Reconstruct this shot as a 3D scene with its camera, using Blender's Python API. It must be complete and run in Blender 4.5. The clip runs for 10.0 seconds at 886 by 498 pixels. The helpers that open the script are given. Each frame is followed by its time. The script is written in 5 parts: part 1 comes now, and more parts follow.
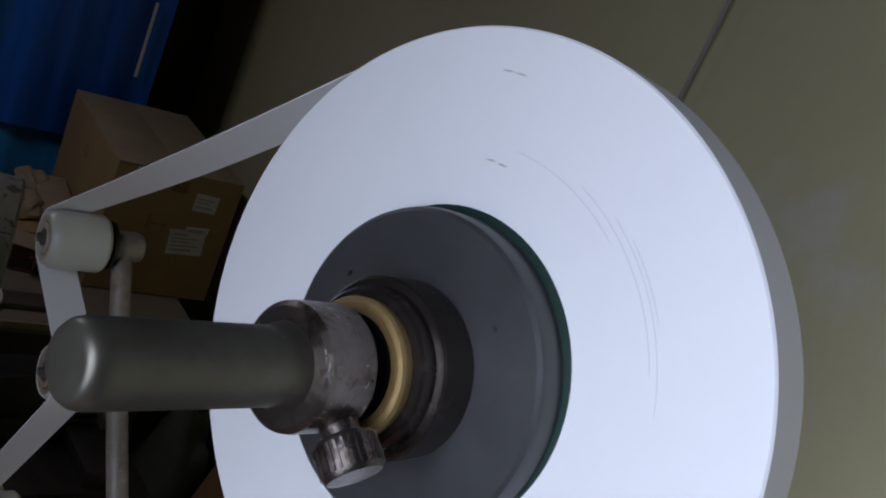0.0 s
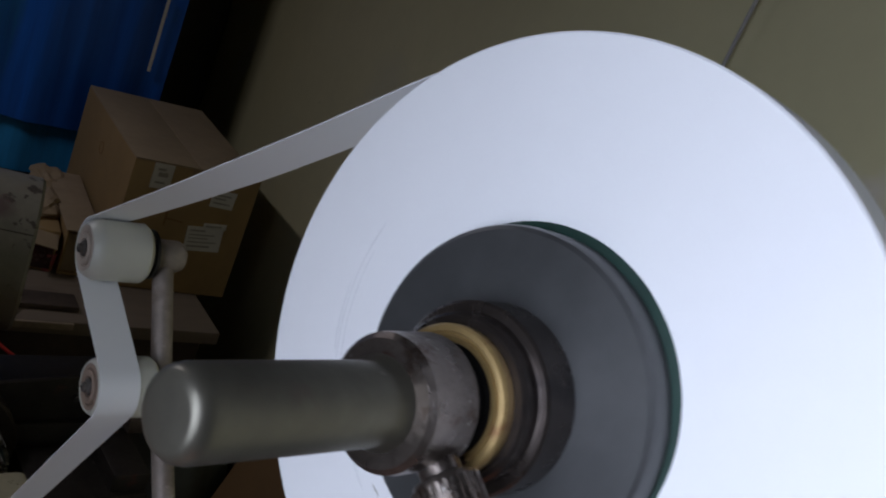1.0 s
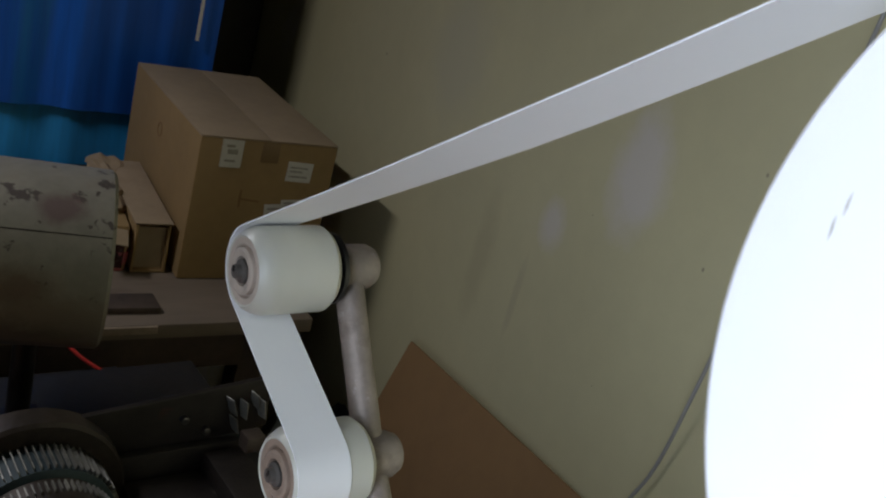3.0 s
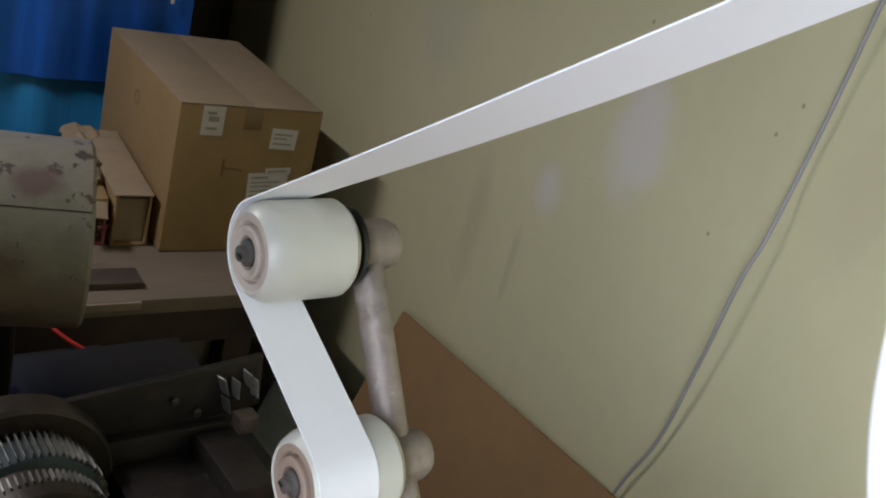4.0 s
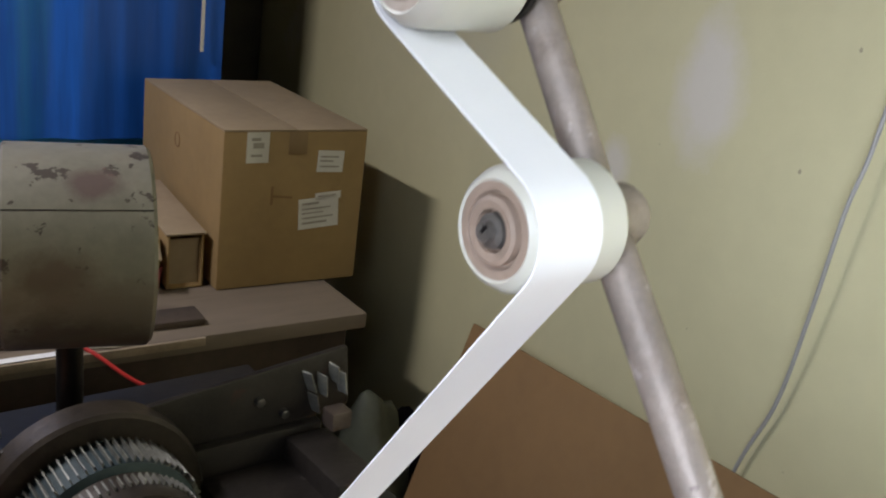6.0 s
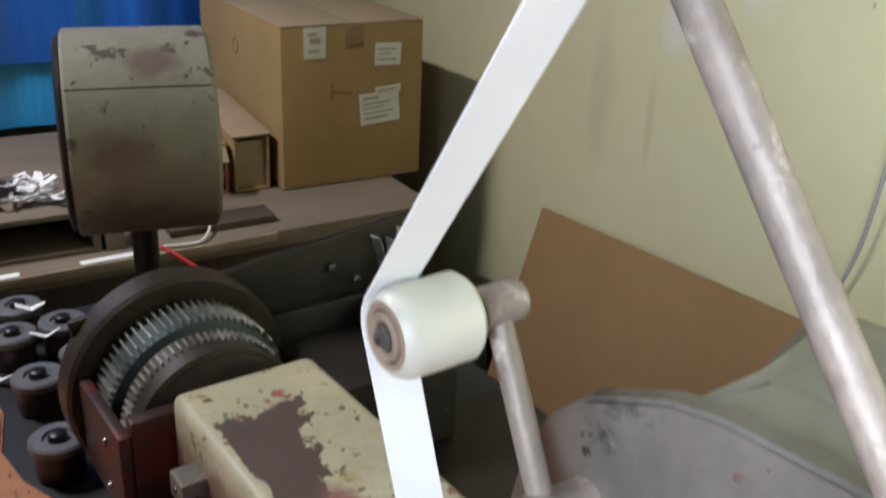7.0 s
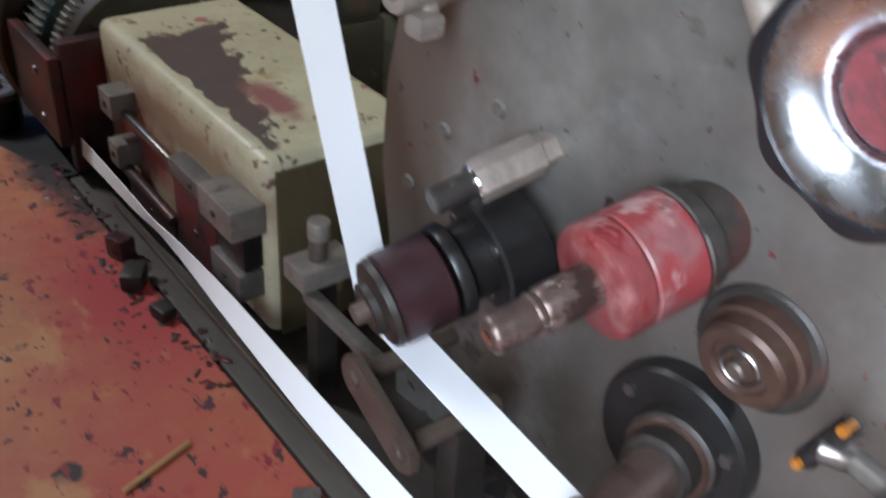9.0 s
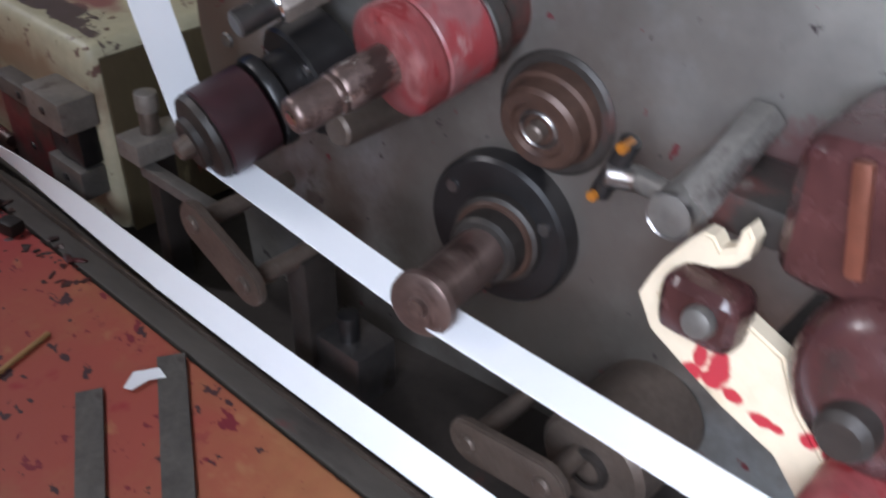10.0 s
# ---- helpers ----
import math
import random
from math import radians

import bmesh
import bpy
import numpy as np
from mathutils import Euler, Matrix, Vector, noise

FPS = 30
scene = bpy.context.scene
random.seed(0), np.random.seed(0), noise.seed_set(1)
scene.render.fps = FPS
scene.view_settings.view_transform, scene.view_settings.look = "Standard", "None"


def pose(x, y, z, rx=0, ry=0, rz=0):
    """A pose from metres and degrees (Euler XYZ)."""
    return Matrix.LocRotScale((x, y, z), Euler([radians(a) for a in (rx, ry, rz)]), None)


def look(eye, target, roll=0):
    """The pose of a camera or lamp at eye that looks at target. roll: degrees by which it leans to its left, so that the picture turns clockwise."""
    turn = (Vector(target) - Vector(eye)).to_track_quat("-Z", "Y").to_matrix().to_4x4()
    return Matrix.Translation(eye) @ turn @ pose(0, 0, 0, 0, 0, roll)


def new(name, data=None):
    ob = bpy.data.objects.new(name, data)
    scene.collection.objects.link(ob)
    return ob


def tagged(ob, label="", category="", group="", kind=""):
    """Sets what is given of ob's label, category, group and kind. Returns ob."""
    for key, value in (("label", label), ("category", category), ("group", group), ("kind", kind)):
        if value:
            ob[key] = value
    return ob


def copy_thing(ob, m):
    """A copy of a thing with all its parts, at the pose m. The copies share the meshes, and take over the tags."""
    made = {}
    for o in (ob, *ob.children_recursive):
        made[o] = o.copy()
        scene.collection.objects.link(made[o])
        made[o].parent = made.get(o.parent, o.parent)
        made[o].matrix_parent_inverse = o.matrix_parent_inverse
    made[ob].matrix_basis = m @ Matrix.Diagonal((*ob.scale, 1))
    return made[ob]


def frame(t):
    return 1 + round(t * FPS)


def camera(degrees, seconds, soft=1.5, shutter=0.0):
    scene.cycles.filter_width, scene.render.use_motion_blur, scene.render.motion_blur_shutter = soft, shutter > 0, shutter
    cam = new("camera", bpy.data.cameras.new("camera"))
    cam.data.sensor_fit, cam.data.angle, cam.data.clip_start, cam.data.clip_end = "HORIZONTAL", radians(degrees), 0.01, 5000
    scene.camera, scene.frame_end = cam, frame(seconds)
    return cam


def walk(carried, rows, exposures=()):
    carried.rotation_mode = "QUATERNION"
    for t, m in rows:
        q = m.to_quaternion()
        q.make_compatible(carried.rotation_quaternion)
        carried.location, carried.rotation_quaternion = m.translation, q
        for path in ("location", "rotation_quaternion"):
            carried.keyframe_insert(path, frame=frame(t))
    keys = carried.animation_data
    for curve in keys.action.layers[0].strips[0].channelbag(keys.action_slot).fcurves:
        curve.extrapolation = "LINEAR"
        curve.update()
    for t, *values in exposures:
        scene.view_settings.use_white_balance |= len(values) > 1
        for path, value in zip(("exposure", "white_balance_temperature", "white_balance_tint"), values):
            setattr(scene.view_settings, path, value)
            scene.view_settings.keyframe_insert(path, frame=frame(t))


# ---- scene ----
cam = camera(50.0, 10.0, soft=2.0, shutter=0.5)
PATH = [
    (0, (-0.193, -0.525, 1.674), (1.123, 0.875, 1.116), 23.2),
    (0.5, (-0.198, -0.516, 1.671), (1.123, 0.878, 1.111), 23.8),
    (1, (-0.202, -0.492, 1.668), (1.107, 0.903, 1.083), 22.5),
    (1.5, (-0.201, -0.451, 1.641), (1.087, 0.959, 1.046), 22.2),
    (2, (-0.202, -0.398, 1.622), (1.040, 1.039, 0.993), 20.2),
    (2.5, (-0.187, -0.342, 1.608), (1.002, 1.124, 0.946), 17.6),
    (3, (-0.169, -0.298, 1.593), (1.076, 1.099, 0.885), 16.1),
    (3.2, (-0.16, -0.28, 1.585), (1.086, 1.102, 0.853), 15.9),
    (4.3, (-0.15, -0.233, 1.564), (1.127, 1.102, 0.798), 15.7),
    (4.5, (-0.143, -0.217, 1.549), (1.118, 1.131, 0.78), 15.4),
    (5, (-0.15, -0.217, 1.512), (1.076, 1.172, 0.759), 13.7),
    (5.2, (-0.153, -0.22, 1.495), (1.08, 1.178, 0.771), 12.1),
    (6.3, (-0.167, -0.221, 1.428), (1.037, 1.241, 0.785), 6.2),
    (6.5, (-0.172, -0.227, 1.415), (1.003, 1.242, 0.735), 5.1),
    (7, (-0.16, -0.242, 1.379), (0.929, 1.24, 0.594), 2.5),
    (7.2, (-0.158, -0.252, 1.367), (0.899, 1.234, 0.545), 2.1),
    (7.5, (-0.157, -0.26, 1.341), (0.853, 1.229, 0.467), 1.9),
    (8, (-0.171, -0.285, 1.314), (0.794, 1.171, 0.339), 2.2),
    (8.5, (-0.185, -0.311, 1.296), (0.828, 1.056, 0.244), 3.3),
    (9, (-0.186, -0.344, 1.269), (0.873, 0.938, 0.157), 4.3),
    (9.5, (-0.188, -0.376, 1.245), (0.944, 0.814, 0.105), 2.7),
    (10, (-0.196, -0.411, 1.218), (0.999, 0.715, 0.077), 0.3),
]
walk(cam, [(t, look(eye, target, roll)) for t, eye, target, roll in PATH],
     exposures=[(0, -2.84, 6250, 20), (0.5, -2.78, 6300, 20), (1.0, -2.56, 6350, 19), (2.0, -1.72, 6350, 17), (2.5, -1.68, 6350, 16), (3.0, -1.42, 6450, 14), (3.3, -1.25, 6450, 14), (4.2, -0.55, 6600, 16),
                (5.0, -0.36, 6600, 16), (6.5, 0.02, 6550, 15), (7.0, 0.22, 6500, 13), (7.5, 0.25, 6400, 12), (8.0, 0.14, 6350, 12), (9.0, -0.05, 6400, 12), (9.5, -0.18, 6400, 15), (10, -0.5, 6400, 17)])

# ---- light ----
world = bpy.data.worlds.new("world")
scene.world = world
world.use_nodes = True
wt = world.node_tree
sky = wt.nodes.new("ShaderNodeTexSky")
sky.sky_type, sky.sun_disc = "NISHITA", False
sky.sun_elevation, sky.sun_rotation = radians(40), radians(270)
wt.links.new(sky.outputs[0], wt.nodes["Background"].inputs[0])
wt.nodes["Background"].inputs[1].default_value = 0.1

WEST = -0.68
WINDOW_Y, WINDOW_Z = (-1.25, -0.40), (1.12, 2.07)   # assumed opening in the unseen wall behind the operator
day = bpy.data.lights.new("window_daylight", "AREA")
day.shape, day.size, day.size_y = "RECTANGLE", WINDOW_Y[1] - WINDOW_Y[0], WINDOW_Z[1] - WINDOW_Z[0]
day.energy, day.color, day.spread = 40, (0.75, 0.87, 1.0), radians(100)
lamp = new("window_daylight", day)
lamp.matrix_world = look((WEST - 0.02, sum(WINDOW_Y) / 2, sum(WINDOW_Z) / 2), (0.3, sum(WINDOW_Y) / 2, sum(WINDOW_Z) / 2 - 0.25))
TUBE = (-0.474, 1.066, 2.10)                        # the workshop's ceiling tube
glow = bpy.data.lights.new("tube_light", "AREA")
glow.shape, glow.size, glow.size_y = "RECTANGLE", 0.05, 0.40
glow.energy, glow.color = 17, (0.97, 0.98, 1.0)
fitting_lamp = new("tube_light", glow)
fitting_lamp.matrix_world = Matrix.Translation(TUBE)


# ---- materials ----
def mat(name, base, rough=0.5, metal=0.0, var=0.25, scale=8.0, bump=0.15, fine=120.0, spots=None, stretch=(1, 1, 1),
        edge=None, sss=0.0, random_tint=0.0):
    """A worn surface: two scales of tone, fine relief, and blotches (colour, scale, threshold, softness)."""
    m = bpy.data.materials.new(name)
    m.use_nodes = True
    n, l = m.node_tree.nodes, m.node_tree.links
    b = n["Principled BSDF"]
    tc = n.new("ShaderNodeTexCoord")
    mp = n.new("ShaderNodeMapping")
    mp.inputs["Scale"].default_value = stretch
    l.new(tc.outputs["Object"], mp.inputs[0])

    def noise_node(sc, detail=5.0, rough_n=0.6):
        t = n.new("ShaderNodeTexNoise")
        t.inputs["Scale"].default_value, t.inputs["Detail"].default_value, t.inputs["Roughness"].default_value = sc, detail, rough_n
        l.new(mp.outputs[0], t.inputs[0])
        return t

    def ramp(src, lo, hi, c0, c1):
        r = n.new("ShaderNodeValToRGB")
        r.color_ramp.elements[0].position, r.color_ramp.elements[1].position = lo, hi
        r.color_ramp.elements[0].color, r.color_ramp.elements[1].color = (*c0, 1), (*c1, 1)
        l.new(src, r.inputs[0])
        return r.outputs[0]

    def mix(fac, a, c, kind="MIX"):
        x = n.new("ShaderNodeMix")
        x.data_type, x.blend_type = "RGBA", kind
        if isinstance(fac, float):
            x.inputs[0].default_value = fac
        else:
            l.new(fac, x.inputs[0])
        for sock, val in ((x.inputs[6], a), (x.inputs[7], c)):
            if isinstance(val, tuple):
                sock.default_value = (*val, 1)
            else:
                l.new(val, sock)
        return x.outputs[2]

    dark = tuple(c * (1 - var) for c in base)
    light = tuple(min(1, c * (1 + var * 0.6)) for c in base)
    col = ramp(noise_node(scale).outputs[0], 0.3, 0.7, dark, light)
    small = ramp(noise_node(scale * 9).outputs[0], 0.35, 0.65, (1 - var * 0.5,) * 3, (1, 1, 1))
    col = mix(1.0, col, small, "MULTIPLY")
    for colour, sc, thr, soft in (spots or ()):
        f = ramp(noise_node(sc, 6, 0.65).outputs[0], thr, thr + soft, (0, 0, 0), (1, 1, 1))
        col = mix(f, col, colour)
    if random_tint:
        oi = n.new("ShaderNodeObjectInfo")
        col = mix(1.0, col, ramp(oi.outputs["Random"], 0, 1, (1 - random_tint,) * 3, (1, 1, 1)), "MULTIPLY")
    l.new(col, b.inputs["Base Color"])
    rr = n.new("ShaderNodeMapRange")
    rr.inputs[3].default_value, rr.inputs[4].default_value = max(0.02, rough - 0.12), min(1, rough + 0.12)
    l.new(noise_node(scale * 4).outputs[0], rr.inputs[0])
    l.new(rr.outputs[0], b.inputs["Roughness"])
    b.inputs["Metallic"].default_value = metal
    if sss:
        b.inputs["Subsurface Weight"].default_value = sss
        b.inputs["Subsurface Radius"].default_value = (0.004, 0.004, 0.003)
    if bump:
        bp = n.new("ShaderNodeBump")
        bp.inputs["Strength"].default_value, bp.inputs["Distance"].default_value = bump, 0.002
        l.new(noise_node(fine).outputs[0], bp.inputs["Height"])
        l.new(bp.outputs[0], b.inputs["Normal"])
    return m


M_WALL = mat("yellow_distemper", (0.60, 0.55, 0.33), 0.85, var=0.07, scale=2.2, bump=0.2, fine=60,
             spots=[((0.66, 0.60, 0.56), 1.7, 0.62, 0.12), ((0.46, 0.40, 0.24), 3.0, 0.66, 0.1), ((0.2, 0.17, 0.12), 26, 0.735, 0.02)])
# dark tone cuts bounced light and paints the shade behind the sheeting
M_DARKWALL = mat("dark_plaster", (0.15, 0.14, 0.115), 0.9, var=0.25, scale=2)
# floor and ceiling colours lowered as well, to hold back bounced light
M_FLOOR = mat("cement_floor", (0.09, 0.085, 0.08), 0.85, var=0.3, scale=3, spots=[((0.07, 0.06, 0.05), 5, 0.6, 0.1)])
M_CEIL = mat("dark_ceiling", (0.14, 0.13, 0.115), 0.9, var=0.1)
M_BLUE = mat("blue_plastic", (0.010, 0.13, 0.58), 0.42, var=0.55, scale=5, bump=0.1, stretch=(1, 1, 0.07), spots=[((0.006, 0.21, 0.48), 6, 0.56, 0.16)])
M_CYAN = mat("light_blue_plastic", (0.03, 0.36, 0.80), 0.4, var=0.4, scale=6, bump=0.1, stretch=(1, 1, 0.07))
M_CARD = mat("corrugated_cardboard", (0.36, 0.235, 0.10), 0.85, var=0.14, scale=5, bump=0.2, fine=200, spots=[((0.24, 0.15, 0.065), 6, 0.64, 0.12)])
M_CARDTOP = mat("dusty_cardboard", (0.36, 0.27, 0.17), 0.9, var=0.15, scale=6, bump=0.2, spots=[((0.28, 0.2, 0.12), 5, 0.6, 0.15)])
M_BOARD = mat("brown_board", (0.27, 0.155, 0.065), 0.85, var=0.12, scale=4, bump=0.12, fine=150)
M_LABEL = mat("paper_label", (0.70, 0.67, 0.60), 0.7, var=0.08, scale=20, bump=0.02)
M_FAINT = mat("faint_paper_edge", (0.76, 0.76, 0.785), 0.6, var=0.05, bump=0)
M_PRINT = mat("label_print", (0.40, 0.36, 0.30), 0.7, var=0.2, scale=60, bump=0)
M_WOOD = mat("dusty_table_wood", (0.205, 0.16, 0.12), 0.8, var=0.25, scale=4, bump=0.3, fine=90, stretch=(0.25, 1, 1), spots=[((0.14, 0.10, 0.075), 6, 0.62, 0.1)])
M_EDGE = mat("pale_worn_edge", (0.36, 0.28, 0.20), 0.8, var=0.3, scale=18, bump=0.2)
M_PACKTAPE = mat("brown_packing_tape", (0.27, 0.17, 0.075), 0.35, var=0.1, scale=10, bump=0.03)
M_WOODDARK = mat("dark_table_frame", (0.085, 0.06, 0.045), 0.8, var=0.35, scale=8)
M_PAPER = mat("white_paper", (0.86, 0.86, 0.88), 0.62, var=0.02, scale=10, bump=0.03, fine=400)
M_CORE = mat("green_core", (0.005, 0.036, 0.026), 0.5, var=0.3, scale=30)
M_STEEL = mat("machined_steel", (0.20, 0.185, 0.178), 0.33, metal=0.9, var=0.25, scale=22, bump=0.06, fine=300, spots=[((0.13, 0.095, 0.075), 38, 0.56, 0.12), ((0.34, 0.31, 0.29), 60, 0.66, 0.06)])
M_COLLAR = mat("scuffed_rusty_collar", (0.17, 0.142, 0.125), 0.30, metal=0.85, var=0.3, scale=30, bump=0.22, fine=260, spots=[((0.085, 0.06, 0.048), 90, 0.54, 0.08), ((0.36, 0.33, 0.31), 150, 0.63, 0.03), ((0.11, 0.05, 0.035), 55, 0.62, 0.05)])
M_HUB = mat("dark_oily_turned_steel", (0.095, 0.078, 0.070), 0.25, metal=0.8, var=0.3, scale=24, bump=0.06, fine=260, spots=[((0.13, 0.07, 0.045), 40, 0.62, 0.08), ((0.05, 0.042, 0.04), 30, 0.58, 0.1)])
M_SHAFT = mat("dull_turned_shaft", (0.185, 0.172, 0.138), 0.36, metal=0.7, var=0.25, scale=14, bump=0.04, fine=300, spots=[((0.15, 0.12, 0.10), 24, 0.58, 0.12), ((0.25, 0.22, 0.20), 50, 0.62, 0.08)])
M_DISC = mat("grey_blued_flange", (0.085, 0.086, 0.088), 0.42, metal=0.55, var=0.14, scale=16, bump=0.03, fine=400, spots=[((0.05, 0.045, 0.04), 60, 0.72, 0.04)])
M_RUSTY = mat("rusty_brown_steel", (0.135, 0.102, 0.083), 0.44, metal=0.5, var=0.35, scale=30, bump=0.12, fine=250, spots=[((0.07, 0.035, 0.022), 28, 0.58, 0.12), ((0.22, 0.2, 0.18), 40, 0.66, 0.1)])
M_BRASS = mat("tarnished_brass", (0.42, 0.285, 0.115), 0.45, metal=0.55, var=0.2, scale=40, bump=0.05, spots=[((0.22, 0.11, 0.045), 60, 0.58, 0.1)])
M_NYLON = mat("yellowed_nylon", (0.54, 0.53, 0.46), 0.38, var=0.06, scale=14, bump=0.03, sss=0.25, spots=[((0.5, 0.42, 0.3), 22, 0.66, 0.15)])
M_NYLONEND = mat("grimy_nylon_end", (0.50, 0.42, 0.35), 0.5, var=0.2, scale=40, bump=0.1, spots=[((0.26, 0.18, 0.12), 50, 0.6, 0.15)])
M_ARM = mat("greyish_painted_arm", (0.28, 0.23, 0.195), 0.52, metal=0.25, var=0.28, scale=30, bump=0.45, fine=150, spots=[((0.19, 0.145, 0.118), 46, 0.55, 0.12), ((0.46, 0.40, 0.36), 60, 0.61, 0.08), ((0.12, 0.085, 0.07), 70, 0.66, 0.04)])
M_PLATE = mat("bare_machine_plate", (0.31, 0.29, 0.265), 0.38, metal=0.68, var=0.35, scale=6, bump=0.1, fine=140,
              spots=[((0.43, 0.47, 0.50), 4.2, 0.50, 0.18), ((0.15, 0.125, 0.10), 5, 0.53, 0.14), ((0.33, 0.31, 0.29), 12, 0.58, 0.16), ((0.18, 0.06, 0.06), 26, 0.66, 0.06), ((0.10, 0.085, 0.075), 18, 0.62, 0.06), ((0.05, 0.04, 0.04), 55, 0.665, 0.02), ((0.5, 0.12, 0.03), 42, 0.735, 0.01)])
M_BODY = mat("olive_grey_casting", (0.22, 0.215, 0.165), 0.6, metal=0.15, var=0.2, scale=9, bump=0.1, spots=[((0.15, 0.14, 0.1), 7, 0.6, 0.15)])
# housing end face: base far darker than the cover, with streaky spots
M_CREAMSIDE = mat("stained_dark_enamel", (0.085, 0.064, 0.034), 0.45, var=0.35, scale=12, bump=0.15, stretch=(1, 1, 0.3), spots=[((0.045, 0.03, 0.018), 14, 0.50, 0.14), ((0.24, 0.20, 0.11), 16, 0.60, 0.08), ((0.30, 0.06, 0.05), 26, 0.70, 0.05)])
M_CHIPPED = mat("chipped_grey_enamel", (0.25, 0.235, 0.19), 0.5, var=0.22, scale=9, bump=0.15,
                spots=[((0.20, 0.165, 0.12), 9, 0.53, 0.16), ((0.075, 0.06, 0.05), 30, 0.60, 0.02), ((0.19, 0.11, 0.10), 16, 0.645, 0.02)])
M_BLACK = mat("black_oily_steel", (0.022, 0.02, 0.02), 0.35, metal=0.4, var=0.4, scale=20, bump=0.1)
M_INKROLL = mat("blackened_maroon_ink", (0.040, 0.013, 0.016), 0.42, var=0.5, scale=22, bump=0.12, spots=[((0.02, 0.016, 0.016), 20, 0.55, 0.1)])
M_MAROON = mat("maroon_inked_metal", (0.060, 0.022, 0.021), 0.26, var=0.45, scale=22, bump=0.12, spots=[((0.03, 0.02, 0.018), 20, 0.58, 0.1), ((0.2, 0.05, 0.045), 40, 0.68, 0.06)])
M_RED = mat("red_inked_rubber", (0.19, 0.040, 0.040), 0.42, var=0.4, scale=26, bump=0.12, stretch=(1.6, 1, 1), spots=[((0.25, 0.105, 0.10), 40, 0.54, 0.12), ((0.15, 0.012, 0.014), 55, 0.54, 0.06), ((0.07, 0.03, 0.03), 70, 0.64, 0.05)])
M_PALERED = mat("pale_smeared_rubber", (0.215, 0.078, 0.078), 0.42, var=0.3, scale=26, bump=0.12, spots=[((0.21, 0.030, 0.033), 36, 0.50, 0.08), ((0.31, 0.185, 0.175), 48, 0.55, 0.10), ((0.10, 0.04, 0.04), 60, 0.62, 0.05)])
M_BROWNSHAFT = mat("oily_brown_shaft", (0.17, 0.115, 0.10), 0.34, metal=0.6, var=0.4, scale=28, bump=0.15, fine=200, spots=[((0.06, 0.035, 0.03), 40, 0.56, 0.08), ((0.17, 0.07, 0.06), 34, 0.66, 0.06), ((0.36, 0.32, 0.29), 60, 0.66, 0.04)])
M_DARKRUST = mat("dark_greasy_iron", (0.036, 0.029, 0.025), 0.5, metal=0.35, var=0.45, scale=16, bump=0.25, fine=160, spots=[((0.10, 0.03, 0.025), 14, 0.62, 0.1), ((0.16, 0.14, 0.12), 24, 0.68, 0.08)])
M_TEETH = mat("bright_type_metal", (0.55, 0.54, 0.48), 0.4, metal=0.5, var=0.5, scale=26, bump=0.05, random_tint=0.6)
M_RINGRUST = mat("brown_greasy_guard", (0.062, 0.048, 0.038), 0.42, metal=0.35, var=0.45, scale=14, bump=0.25, fine=160, spots=[((0.10, 0.03, 0.03), 12, 0.58, 0.1), ((0.28, 0.25, 0.22), 34, 0.66, 0.05)])
M_NYLONGRIME = mat("browned_nylon_end", (0.33, 0.245, 0.19), 0.5, var=0.25, scale=40, bump=0.1, spots=[((0.17, 0.12, 0.09), 50, 0.58, 0.15)])
M_HUBRUST = mat("orange_rust", (0.080, 0.042, 0.030), 0.45, metal=0.4, var=0.4, scale=26, bump=0.15, spots=[((0.06, 0.035, 0.028), 30, 0.58, 0.1)])
M_TEAL = mat("teal_stained_type", (0.045, 0.07, 0.08), 0.5, metal=0.3, var=0.35, scale=20)
M_ORANGE = mat("ink_stained_board", (0.42, 0.165, 0.07), 0.6, var=0.25, scale=7, bump=0.12, fine=90,
               spots=[((0.40, 0.22, 0.10), 5, 0.55, 0.2), ((0.40, 0.09, 0.055), 9, 0.53, 0.18), ((0.22, 0.03, 0.035), 55, 0.635, 0.03), ((0.06, 0.03, 0.035), 70, 0.665, 0.015), ((0.03, 0.025, 0.025), 38, 0.655, 0.012), ((0.10, 0.02, 0.03), 24, 0.665, 0.015), ((0.42, 0.05, 0.04), 34, 0.67, 0.03)])
M_CHROME = mat("worn_chrome", (0.62, 0.62, 0.63), 0.16, metal=1.0, var=0.1, scale=20, bump=0.02, spots=[((0.3, 0.2, 0.2), 30, 0.7, 0.06)])
M_CABLE = mat("grey_cable", (0.34, 0.33, 0.31), 0.55, var=0.1)
M_REDWIRE = mat("red_wire", (0.5, 0.03, 0.025), 0.45, var=0.1)
M_SACK = mat("grey_green_sack", (0.11, 0.12, 0.09), 0.7, var=0.25, scale=8, bump=0.3)
M_PURPLE = mat("dark_purple_shade", (0.025, 0.018, 0.035), 0.85, var=0.3)
M_POT = mat("dark_ink_jar", (0.035, 0.012, 0.012), 0.35, var=0.4, scale=30, bump=0.08)
M_GREYLID = mat("grey_pot_lid", (0.16, 0.155, 0.165), 0.45, metal=0.2, var=0.25, scale=30, bump=0.08)
M_CREAMARM = mat("cream_lever_paint", (0.58, 0.48, 0.35), 0.5, var=0.12, scale=18, bump=0.08, spots=[((0.45, 0.36, 0.25), 18, 0.56, 0.15), ((0.3, 0.24, 0.17), 30, 0.68, 0.05)])
